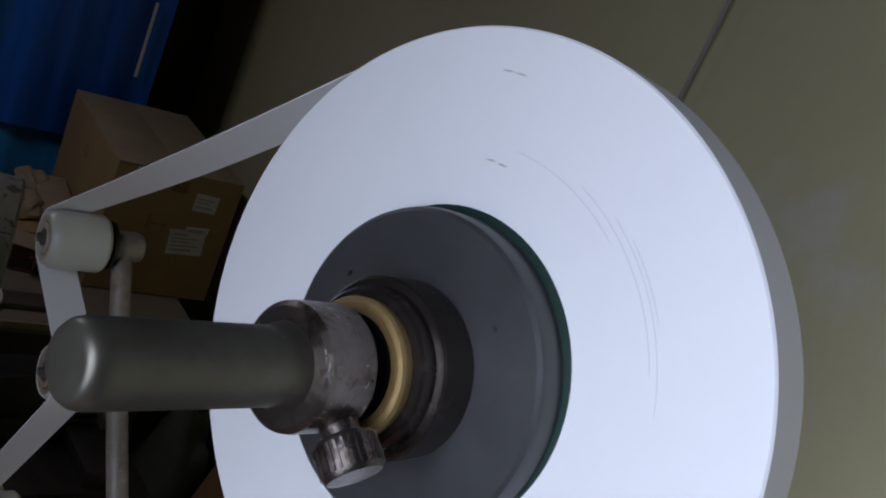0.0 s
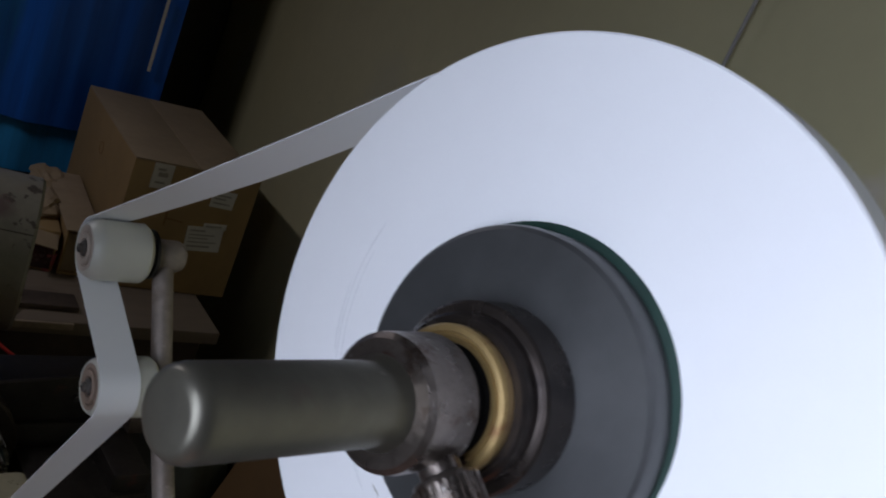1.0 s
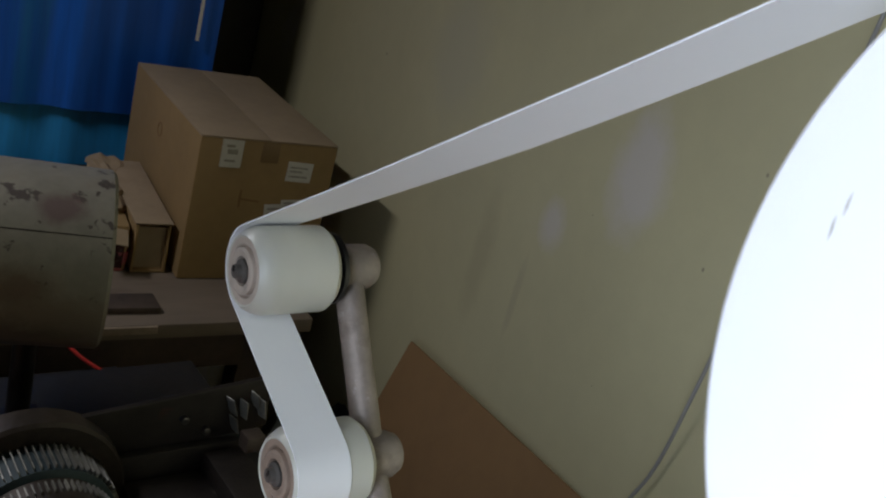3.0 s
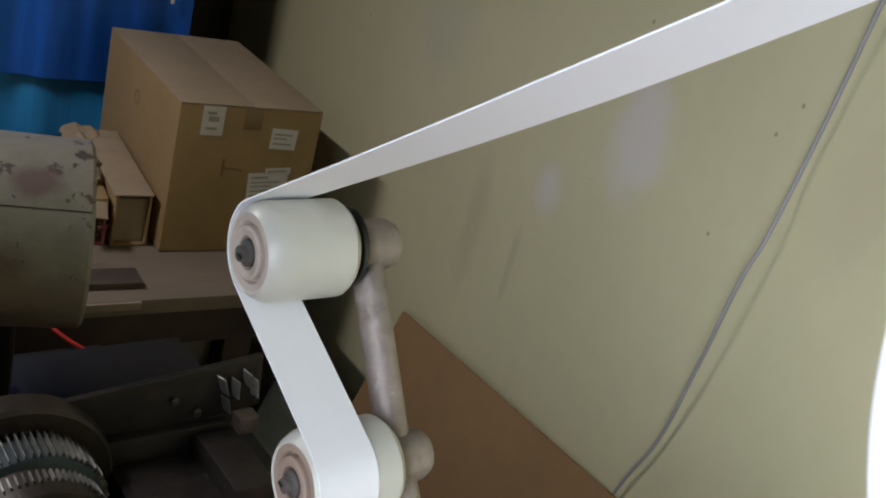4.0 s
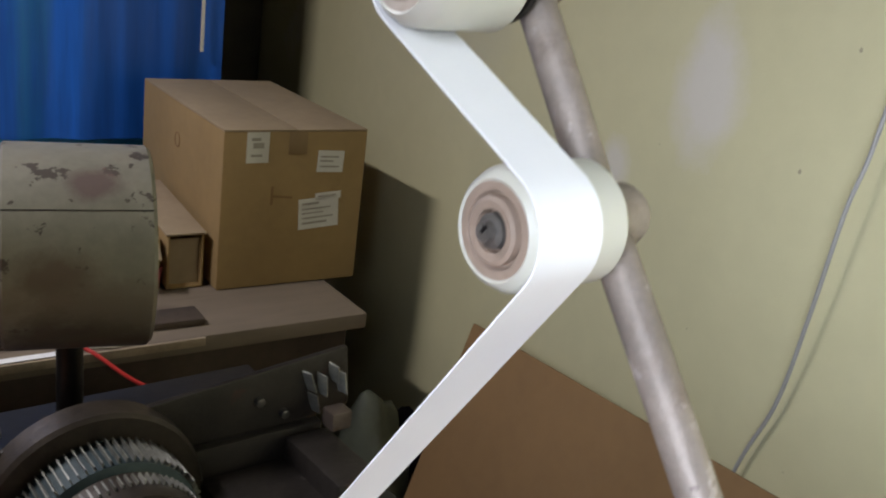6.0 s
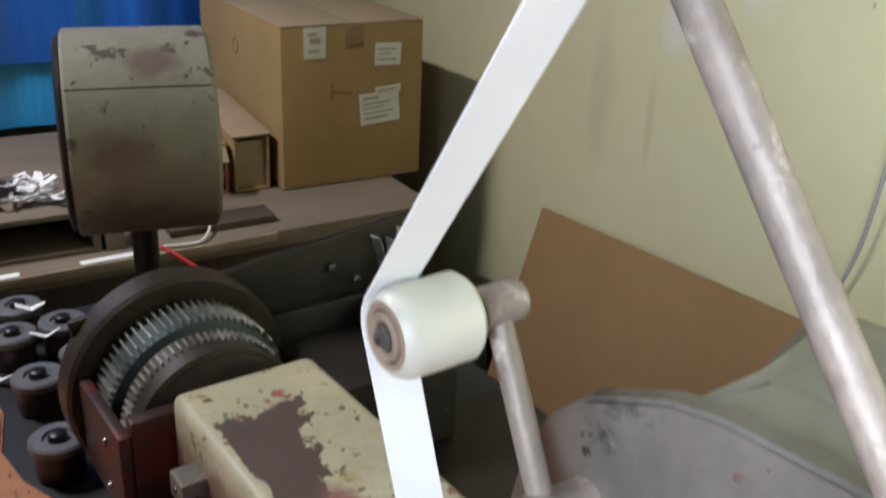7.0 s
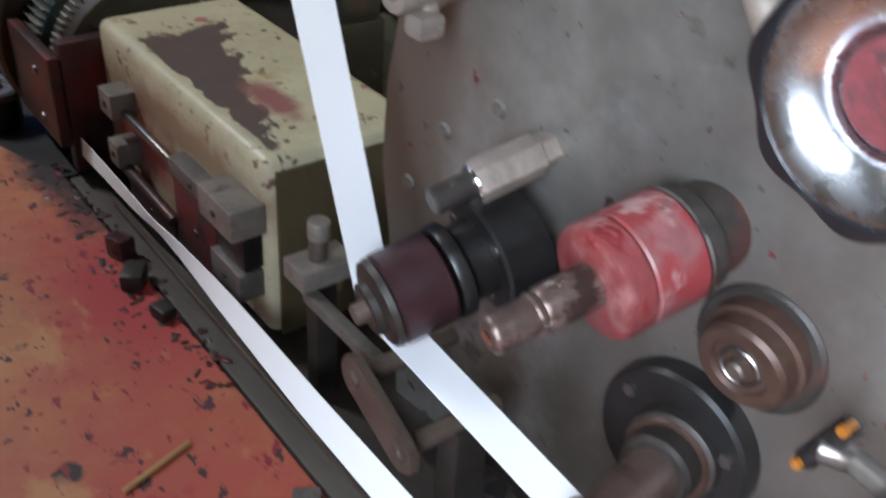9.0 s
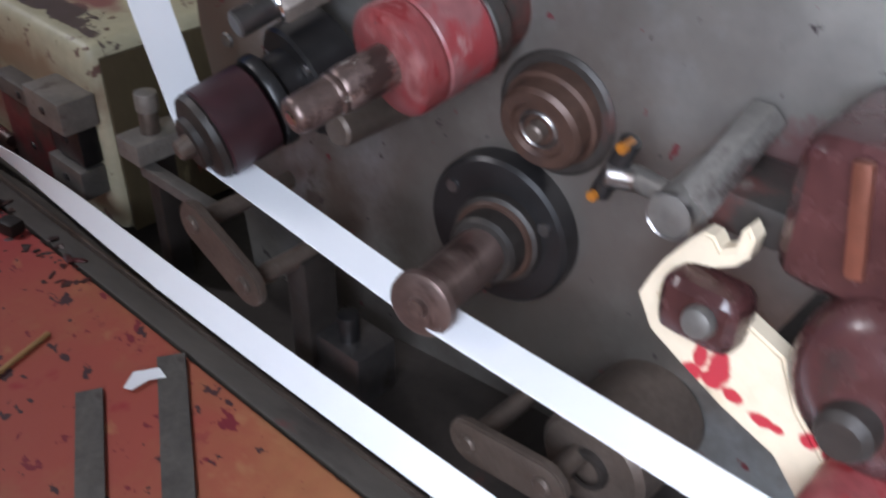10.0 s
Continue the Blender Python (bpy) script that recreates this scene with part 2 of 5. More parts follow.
# drops of red ink across the cream lever: place and half size along y and z
LEVER_DROPS = ((0.0020, -0.0110, 0.0045, 0.0075), (0.0100, -0.0100, 0.0030, 0.0050), (0.0120, -0.0180, 0.0040, 0.0040), (0.0040, -0.0180, 0.0045, 0.0035), (-0.0050, -0.0200, 0.0040, 0.0030), (-0.0170, -0.0240, 0.0045, 0.0028), (-0.0230, -0.0240, 0.0030, 0.0020), (-0.0350, -0.0220, 0.0040, 0.0028), (-0.0420, -0.0240, 0.0030, 0.0030))
M_GUARD = mat("brown_stained_guard", (0.06, 0.032, 0.028), 0.45, metal=0.3, var=0.4, scale=20, bump=0.15, spots=[((0.13, 0.02, 0.022), 14, 0.52, 0.12), ((0.03, 0.022, 0.02), 22, 0.6, 0.1)])
M_DIRTY = mat("dirty_steel_block", (0.17, 0.155, 0.14), 0.5, metal=0.5, var=0.35, scale=30, bump=0.12, spots=[((0.06, 0.045, 0.04), 30, 0.58, 0.1), ((0.2, 0.05, 0.05), 40, 0.68, 0.05)])
M_GREYSTEEL = mat("dull_grey_steel", (0.22, 0.195, 0.17), 0.45, metal=0.3, var=0.3, scale=40, bump=0.15, spots=[((0.12, 0.09, 0.075), 50, 0.58, 0.1)])
M_PINK = mat("pink_plastic", (0.42, 0.10, 0.11), 0.4, var=0.15)
M_COPPER = mat("copper_pipe", (0.24, 0.085, 0.055), 0.35, metal=0.6, var=0.3, scale=30)
M_HUBRED = mat("dark_red_paint", (0.16, 0.04, 0.045), 0.4, var=0.4, scale=30, bump=0.1, spots=[((0.30, 0.20, 0.19), 40, 0.6, 0.06), ((0.05, 0.025, 0.025), 36, 0.58, 0.08)])
M_RIM = mat("black_bakelite", (0.010, 0.010, 0.012), 0.32, var=0.3, scale=30, bump=0.04)
M_DISH = mat("scuffed_chrome_dish", (0.66, 0.67, 0.70), 0.27, metal=1.0, var=0.15, scale=24, bump=0.03, spots=[((0.35, 0.22, 0.22), 30, 0.66, 0.06)])
M_RAIL = mat("grimy_brown_rail", (0.085, 0.073, 0.062), 0.6, metal=0.2, var=0.3, scale=14, bump=0.2, stretch=(1, 0.3, 1), spots=[((0.045, 0.036, 0.032), 20, 0.56, 0.1), ((0.13, 0.035, 0.035), 18, 0.64, 0.05)])
M_AMBER = mat("amber_plastic", (0.26, 0.09, 0.012), 0.3, var=0.2)
M_BLACKTRAY = mat("black_sheet", (0.018, 0.018, 0.02), 0.5, var=0.3)
M_ORANGEBOX = mat("orange_carton", (0.60, 0.11, 0.02), 0.6, var=0.1)
M_STICK = mat("pale_wood_stick", (0.46, 0.27, 0.11), 0.7, var=0.15, scale=40)


def stain(m, centre, radii, colour, rag=0.8, scale=30.0, soft=0.25):
    """Adds one ragged stain, an ellipsoid of the given radii round a spot of the object's own space."""
    n, l = m.node_tree.nodes, m.node_tree.links
    b = n["Principled BSDF"]
    old = b.inputs["Base Color"].links[0].from_socket
    tc = n.new("ShaderNodeTexCoord")
    mp = n.new("ShaderNodeMapping")
    mp.inputs["Scale"].default_value = [1 / r for r in radii]
    mp.inputs["Location"].default_value = [-c / r for c, r in zip(centre, radii)]
    l.new(tc.outputs["Object"], mp.inputs[0])
    ln = n.new("ShaderNodeVectorMath")
    ln.operation = "LENGTH"
    l.new(mp.outputs[0], ln.inputs[0])
    nz = n.new("ShaderNodeTexNoise")
    nz.inputs["Scale"].default_value, nz.inputs["Detail"].default_value, nz.inputs["Roughness"].default_value = scale, 7, 0.7
    l.new(tc.outputs["Object"], nz.inputs[0])
    ad = n.new("ShaderNodeMath")
    ad.operation = "MULTIPLY_ADD"
    ad.inputs[1].default_value = rag * 2
    l.new(nz.outputs[0], ad.inputs[0])
    l.new(ln.outputs["Value"], ad.inputs[2])
    mr = n.new("ShaderNodeMapRange")
    mr.inputs[1].default_value, mr.inputs[2].default_value = 1 + rag + soft, 1 + rag - soft
    l.new(ad.outputs[0], mr.inputs[0])
    x = n.new("ShaderNodeMix")
    x.data_type = "RGBA"
    l.new(mr.outputs[0], x.inputs[0])
    l.new(old, x.inputs[6])
    x.inputs[7].default_value = (*colour, 1)
    l.new(x.outputs[2], b.inputs["Base Color"])


# paler repaired patches and smears on the wall
for v, z, rv, rz, c in ((0.714, 1.166, 0.026, 0.034, (0.62, 0.57, 0.47)), (0.575, 1.30, 0.045, 0.075, (0.62, 0.57, 0.48)), (0.86, 1.04, 0.025, 0.09, (0.50, 0.45, 0.27)),
                        (0.745, 1.03, 0.008, 0.06, (0.50, 0.45, 0.28)), (1.08, 1.32, 0.08, 0.10, (0.56, 0.52, 0.34)), (0.25, 1.38, 0.04, 0.08, (0.54, 0.48, 0.3))):
    stain(M_WALL, (0.76, v, z), (0.3, rv, rz), c, 0.7, 14, 0.4)
for v, z in ((1.345, 1.247), (0.365, 1.42), (0.384, 1.38), (0.42, 1.24), (0.62, 1.44)):
    stain(M_WALL, (0.76, v, z), (0.3, 0.0022, 0.0028), (0.34, 0.29, 0.19), 0.6, 90, 0.15)
# crimson and black ink round the press on the board
stain(M_ORANGE, (0.325, 0.29, 0.86), (0.05, 0.125, 0.3), (0.36, 0.04, 0.04), 0.9, 26, 0.6)
stain(M_ORANGE, (0.28, 0.08, 0.86), (0.075, 0.13, 0.3), (0.38, 0.075, 0.05), 0.9, 26, 0.5)
stain(M_ORANGE, (0.355, 0.50, 0.86), (0.035, 0.14, 0.3), (0.028, 0.018, 0.018), 0.8, 34, 0.3)
stain(M_ORANGE, (0.23, 0.37, 0.86), (0.022, 0.011, 0.3), (0.075, 0.062, 0.058), 0.6, 60, 0.15)
stain(M_ORANGE, (0.24, 0.15, 0.86), (0.008, 0.008, 0.3), (0.03, 0.02, 0.02), 0.8, 80, 0.15)
# brown grime on the drum; the lower smears also paint its underside's shade
for a, b, c, ra, rb, rc, col in ((-0.045, -0.09, 0.235, 0.03, 0.06, 0.022, (0.15, 0.115, 0.085)), (0.01, -0.09, 0.20, 0.07, 0.08, 0.03, (0.19, 0.155, 0.115)), (-0.03, -0.06, 0.165, 0.05, 0.06, 0.03, (0.11, 0.085, 0.06)),
                                (0.03, -0.07, 0.15, 0.05, 0.06, 0.025, (0.16, 0.12, 0.085)), (0.0, -0.06, 0.31, 0.022, 0.02, 0.012, (0.14, 0.10, 0.09))):
    stain(M_CHIPPED, (a, b, c), (ra, rb, rc), col, 0.9, 34, 0.4)
for v, z, rv, rz in LEVER_DROPS:
    stain(M_CREAMARM, (-0.012, v, z), (0.05, rv, rz), (0.34, 0.02, 0.03), 0.5, 160, 0.15)
# brown grease on the plate: its front edge, and round the hub and the inked rollers
stain(M_PLATE, (0.0, 0.245, 0.20), (0.06, 0.04, 0.16), (0.18, 0.155, 0.13), 0.75, 22, 0.6)
# grease thrown out below the idler, red ink splashed past the brown hub
stain(M_PLATE, (0.0, 0.06, 0.065), (0.06, 0.13, 0.06), (0.11, 0.09, 0.075), 0.75, 24, 0.6)
stain(M_PLATE, (0.0, -0.075, 0.185), (0.06, 0.030, 0.018), (0.17, 0.07, 0.07), 0.95, 90, 0.25)
stain(M_PLATE, (0.0, 0.03, 0.16), (0.06, 0.085, 0.075), (0.15, 0.13, 0.115), 0.75, 26, 0.6)


def speckle(m, colour, scale, threshold, soft=0.015, stretch=(1, 1, 1)):
    """Scatters small flecks of one colour over a finished surface."""
    n, l = m.node_tree.nodes, m.node_tree.links
    b = n["Principled BSDF"]
    old = b.inputs["Base Color"].links[0].from_socket
    tc, mp, t = n.new("ShaderNodeTexCoord"), n.new("ShaderNodeMapping"), n.new("ShaderNodeTexNoise")
    mp.inputs["Scale"].default_value = stretch
    mp.inputs["Location"].default_value = (scale * 0.13, scale * 0.07, 0)
    t.inputs["Scale"].default_value, t.inputs["Detail"].default_value, t.inputs["Roughness"].default_value = scale, 4.0, 0.6
    l.new(tc.outputs["Object"], mp.inputs[0])
    l.new(mp.outputs[0], t.inputs[0])
    r = n.new("ShaderNodeMapRange")
    r.inputs[1].default_value, r.inputs[2].default_value = threshold, threshold + soft
    l.new(t.outputs[0], r.inputs[0])
    x = n.new("ShaderNodeMix")
    x.data_type = "RGBA"
    x.inputs[7].default_value = (*colour, 1)
    l.new(r.outputs[0], x.inputs[0])
    l.new(old, x.inputs[6])
    l.new(x.outputs[2], b.inputs["Base Color"])


# flung ink: pale scrapes, crimson drops and black flecks on the board; crimson and dark drops on the plate
speckle(M_ORANGE, (0.44, 0.20, 0.09), 22, 0.60, 0.08, (1, 0.6, 1))
speckle(M_ORANGE, (0.21, 0.02, 0.03), 62, 0.622, 0.02, (1.4, 0.7, 1))
speckle(M_ORANGE, (0.06, 0.022, 0.026), 66, 0.632, 0.015, (1.5, 0.8, 1))
speckle(M_ORANGE, (0.34, 0.03, 0.035), 15, 0.665, 0.05)
speckle(M_PLATE, (0.19, 0.05, 0.055), 70, 0.675, 0.02)
speckle(M_PLATE, (0.075, 0.062, 0.058), 60, 0.665, 0.02)


def cream_top():
    """Cream enamel worn through to dark primer in one long ragged patch, with small chips."""
    m = mat("worn_cream_enamel", (0.50, 0.455, 0.315), 0.42, var=0.2, scale=14, bump=0.1,
            spots=[((0.13, 0.07, 0.055), 75, 0.605, 0.015), ((0.10, 0.07, 0.055), 40, 0.64, 0.015), ((0.40, 0.12, 0.11), 40, 0.655, 0.03), ((0.40, 0.32, 0.17), 12, 0.6, 0.1)])
    n, l = m.node_tree.nodes, m.node_tree.links
    b = n["Principled BSDF"]
    old = b.inputs["Base Color"].links[0].from_socket
    tc = n.new("ShaderNodeTexCoord")
    nz = n.new("ShaderNodeTexNoise")
    nz.inputs["Scale"].default_value, nz.inputs["Detail"].default_value, nz.inputs["Roughness"].default_value = 45, 8, 0.7
    l.new(tc.outputs["Object"], nz.inputs[0])
    sep = n.new("ShaderNodeSeparateXYZ")
    l.new(tc.outputs["Object"], sep.inputs[0])

    def op(kind, a, c=None):
        x = n.new("ShaderNodeMath")
        x.operation = kind
        for i, val in enumerate((a, c)):
            if val is None:
                continue
            if isinstance(val, (int, float)):
                x.inputs[i].default_value = val
            else:
                l.new(val, x.inputs[i])
        return x.outputs[0]

    # a ragged wedge that hugs the operator's edge of the lid and tapers to the near corner
    px, py = sep.outputs[0], sep.outputs[1]
    rag = op("SUBTRACT", nz.outputs[0], 0.5)
    a = op("GREATER_THAN", op("ADD", op("SUBTRACT", px, 0.0105), op("MULTIPLY", rag, 0.022)), 0.0)
    c = op("GREATER_THAN", op("ADD", op("SUBTRACT", op("ADD", op("MULTIPLY", py, 0.30), 0.014), px), op("MULTIPLY", rag, 0.075)), 0.0)
    e = op("GREATER_THAN", op("ADD", op("SUBTRACT", 0.208, py), op("MULTIPLY", rag, 0.09)), 0.0)
    mask = op("MULTIPLY", op("MULTIPLY", a, c), e)
    x = n.new("ShaderNodeMix")
    x.data_type = "RGBA"
    l.new(mask, x.inputs[0])
    l.new(old, x.inputs[6])
    x.inputs[7].default_value = (0.105, 0.075, 0.065, 1)
    l.new(x.outputs[2], b.inputs["Base Color"])
    return m


M_CREAM = cream_top()
# red ink smeared at the near end of the bare patch, brown grime down the operator's side
stain(M_CREAM, (0.045, 0.072, 0.131), (0.011, 0.030, 0.02), (0.26, 0.11, 0.10), 0.7, 70, 0.4)
stain(M_CREAM, (0.0, 0.13, 0.095), (0.02, 0.15, 0.016), (0.24, 0.16, 0.10), 0.9, 40, 0.5)
stain(M_CREAM, (0.0, 0.20, 0.055), (0.02, 0.07, 0.028), (0.22, 0.05, 0.045), 0.9, 40, 0.5)

# ---- builders ----
ROOT = {}


def finish(bm, name, material, angle=35):
    bmesh.ops.recalc_face_normals(bm, faces=bm.faces)
    me = bpy.data.meshes.new(name)
    bm.to_mesh(me)
    bm.free()
    for p in me.polygons:
        p.use_smooth = True
    me.set_sharp_from_angle(angle=radians(angle))
    for m in material if isinstance(material, (list, tuple)) else [material]:
        me.materials.append(m)
    return me


def thing(name, m, label, category, group="", kind=""):
    """An empty at the pose m that carries the parts of one thing."""
    ob = new(name)
    ob.empty_display_size = 0.02
    ob.matrix_world = m
    ROOT[ob] = m.inverted()
    return tagged(ob, label, category, group, kind)


def part(name, bm, material, parent, label="", local=False):
    """One mesh under a thing or a part; built in world space unless local."""
    inv = ROOT[parent]
    if not local:
        bm.transform(inv)
    ob = new(name, finish(bm, name, material))
    ob.parent = parent
    ROOT[ob] = inv
    return tagged(ob, label)


def solo(name, bm, material, m, label, category, group="", kind="", angle=35):
    """A thing of one mesh, with its origin at m."""
    bm.transform(m.inverted())
    ob = new(name, finish(bm, name, material, angle))
    ob.matrix_world = m
    ROOT[ob] = m.inverted()
    return tagged(ob, label, category, group, kind)


def box(lo, hi, bevel=0.0, m=None, bm=None, seg=2):
    b = bmesh.new()
    size = [h - a for a, h in zip(lo, hi)]
    mid = [(h + a) / 2 for a, h in zip(lo, hi)]
    bmesh.ops.create_cube(b, size=1, matrix=Matrix.Translation(mid) @ Matrix.Diagonal((*size, 1)))
    if bevel:
        bmesh.ops.bevel(b, geom=list(b.edges), offset=bevel, segments=seg, affect="EDGES", profile=0.6)
    if m is not None:
        b.transform(m)
    return merge(bm, b)


def merge(bm, b):
    if bm is None:
        return b
    me = bpy.data.meshes.new("tmp")
    b.to_mesh(me)
    b.free()
    bm.from_mesh(me)
    bpy.data.meshes.remove(me)
    return bm


def lathe(profile, seg=48, m=None, bm=None):
    """Turns (x, r) pairs round the X axis; the first and last may have r = 0."""
    b = bmesh.new()
    rings = []
    for x, r in profile:
        if r <= 1e-6:
            rings.append([b.verts.new((x, 0, 0))])
        else:
            rings.append([b.verts.new((x, r * math.cos(2 * math.pi * i / seg), r * math.sin(2 * math.pi * i / seg))) for i in range(seg)])
    for a, c in zip(rings, rings[1:]):
        for i in range(seg):
            j = (i + 1) % seg
            if len(a) == 1 and len(c) == 1:
                continue
            elif len(a) == 1:
                b.faces.new((a[0], c[i], c[j]))
            elif len(c) == 1:
                b.faces.new((a[i], c[0], a[j]))
            else:
                b.faces.new((a[i], c[i], c[j], a[j]))
    if m is not None:
        b.transform(m)
    return merge(bm, b)


def rod(p0, p1, r, seg=20, round_end=0.0, bm=None, r1=None):
    """A round bar from p0 to p1, with slightly rounded ends."""
    p0, p1 = Vector(p0), Vector(p1)
    d = p1 - p0
    L = d.length
    r1 = r if r1 is None else r1
    e = round_end or min(r, r1) * 0.12
    prof = [(0, 0), (0, r - e), (e * 0.3, r - e * 0.3), (e, r), (L - e, r1), (L - e * 0.3, r1 - e * 0.3), (L, r1 - e), (L, 0)]
    return lathe(prof, seg, Matrix.Translation(p0) @ d.to_track_quat("X", "Z").to_matrix().to_4x4(), bm)


def tube(points, r, name, material, m, label, category, seg=8):
    """A cable through the points, as a mesh with smooth bends."""
    pts = [Vector(p) for p in points]
    fine = []
    for i in range(len(pts) - 1):
        a, b, c, d = pts[max(i - 1, 0)], pts[i], pts[i + 1], pts[min(i + 2, len(pts) - 1)]
        for k in range(8):
            t = k / 8
            fine.append(0.5 * ((2 * b) + (c - a) * t + (2 * a - 5 * b + 4 * c - d) * t * t + (3 * b - a - 3 * c + d) * t ** 3))
    fine.append(pts[-1])
    bm = bmesh.new()
    rings = []
    for i, p in enumerate(fine):
        d = (fine[min(i + 1, len(fine) - 1)] - fine[max(i - 1, 0)]).normalized()
        s = d.orthogonal().normalized() if i == 0 else (side - d * side.dot(d)).normalized()
        side = s
        o = d.cross(s)
        rings.append([bm.verts.new(p + r * (s * math.cos(2 * math.pi * k / seg) + o * math.sin(2 * math.pi * k / seg))) for k in range(seg)])
    for a, c in zip(rings, rings[1:]):
        for k in range(seg):
            bm.faces.new((a[k], c[k], c[(k + 1) % seg], a[(k + 1) % seg]))
    bm.faces.new(rings[0]), bm.faces.new(rings[-1])
    if label is None:
        return bm
    return solo(name, bm, material, m, label, category)


def ribbon(path, thick=0.0006):
    """A strip with thickness; path holds (left edge, right edge) pairs."""
    bm = bmesh.new()
    rows = []
    for i, (a, c) in enumerate(path):
        a, c = Vector(a), Vector(c)
        pa, pc = path[max(i - 1, 0)], path[min(i + 1, len(path) - 1)]
        d = (Vector(pc[0]) + Vector(pc[1]) - Vector(pa[0]) - Vector(pa[1])).normalized()
        nrm = d.cross(c - a).normalized() * thick / 2
        rows.append([bm.verts.new(p) for p in (a + nrm, c + nrm, c - nrm, a - nrm)])
    for p, q in zip(rows, rows[1:]):
        for k in range(4):
            bm.faces.new((p[k], q[k], q[(k + 1) % 4], p[(k + 1) % 4]))
    bm.faces.new(rows[0]), bm.faces.new(rows[-1])
    return bm


ROOM = pose(0, 0, 0, 0, 0, -7)     # the room stands 7 degrees off the machine
WALL_U = 0.76                      # the yellow wall, in the room's own axes
TABLE_Z = 0.852

# ---- the room ----
def shell():
    east = solo("wall_east", box((WALL_U, -2.6, 0), (WALL_U + 0.14, 2.6, 2.9), m=ROOM), M_WALL, ROOM, "pale yellow distempered wall with scuffs and stains", "wall", kind="structure")
    solo("wall_north", box((-1.4, 2.05, 0), (WALL_U - 0.004, 2.2, 2.9), m=ROOM), M_DARKWALL, ROOM, "plaster wall behind the blue sheeting, darkened for its shade", "wall", kind="structure")
    # south and west walls are unseen, added dark to close the room
    solo("wall_south", box((-1.4, -2.75, 0), (WALL_U + 0.14, -2.6, 2.9), m=ROOM), M_DARKWALL, ROOM, "plain dark plaster wall, unseen, added to close the room", "wall", kind="structure")
    bm = box((WEST - 0.14, -2.9, 0), (WEST, WINDOW_Y[0], 2.9))
    box((WEST - 0.14, WINDOW_Y[1], 0), (WEST, 2.7, 2.9), bm=bm)
    box((WEST - 0.14, WINDOW_Y[0], 0), (WEST, WINDOW_Y[1], WINDOW_Z[0]), bm=bm)
    box((WEST - 0.14, WINDOW_Y[0], WINDOW_Z[1]), (WEST, WINDOW_Y[1], 2.9), bm=bm)
    solo("wall_west", bm, M_DARKWALL, pose(WEST, 0, 0), "unseen dark plaster wall with an assumed open window", "wall", kind="structure")
    solo("floor", box((-2.2, -3.2, -0.1), (2.2, 3.2, 0)), M_FLOOR, pose(0, 0, 0), "dirty grey cement floor", "floor", kind="structure")
    # unseen ceiling, added to close the room
    solo("ceiling", box((-2.2, -3.2, 2.9), (2.2, 3.2, 3.0)), M_CEIL, pose(0, 0, 2.9), "plain dark ceiling, unseen", "ceiling", kind="structure")
    x, y, z = TUBE
    t = thing("tube_fitting", pose(x, y, 2.9), "plain ceiling tube fitting", "lamp")
    part("casing", box((x - 0.04, y - 0.22, z + 0.035), (x + 0.04, y + 0.22, z + 0.08), 0.006), M_LABEL, t)
    part("tube", rod((x, y - 0.20, z + 0.02), (x, y + 0.20, z + 0.02), 0.013), M_LABEL, t)
    for k in (-0.15, 0.15):
        part("hanger", rod((x, y + k, z + 0.08), (x, y + k, 2.9), 0.005), M_BLACK, t)


def blue_sheeting():
    """Plastic sheets that hang behind the table: a dark upper tier over a paler lower one."""
    t = thing("blue_sheeting", ROOM @ pose(-0.1, 1.62, TABLE_Z), "hanging blue plastic sheeting in two overlapping tiers", "plastic sheet")

    def sheet(u0, u1, z0, z1, v, amp, bulge):
        bm = bmesh.new()
        n = 90
        rows = []
        for k, z in enumerate(np.linspace(z0, z1, 9)):
            row = []
            for i in range(n + 1):
                u = u0 + (u1 - u0) * i / n
                w = amp * (math.sin(u * 41) + 0.6 * math.sin(u * 67 + 1.2) + 0.5 * noise.noise((u * 9, z * 2, v)))
                row.append(bm.verts.new((u, v + w - bulge * math.sin(math.pi * k / 8), z)))
            rows.append(row)
        for a, c in zip(rows, rows[1:]):
            for i in range(n):
                bm.faces.new((a[i], a[i + 1], c[i + 1], c[i]))
        g = bmesh.ops.extrude_face_region(bm, geom=list(bm.faces))
        bmesh.ops.translate(bm, verts=[x for x in g["geom"] if isinstance(x, bmesh.types.BMVert)], vec=(0, 0.002, 0))
        bm.transform(ROOM)
        return bm

    part("upper_tier", sheet(-0.66, 0.512, 0.978, 2.3, 1.62, 0.005, 0.0), M_BLUE, t, "deep blue upper sheet with vertical folds")
    part("lower_tier", sheet(-0.66, 0.50, TABLE_Z + 0.002, 1.02, 1.64, 0.0035, 0.0), M_CYAN, t, "paler blue lower sheet")
    # white strip stands in for light coming through a slit
    part("edge_strip", box((0.4625, 1.605, 1.156), (0.4685, 1.609, 1.33), m=ROOM), M_LABEL, t, "thin white strip for light through a slit")


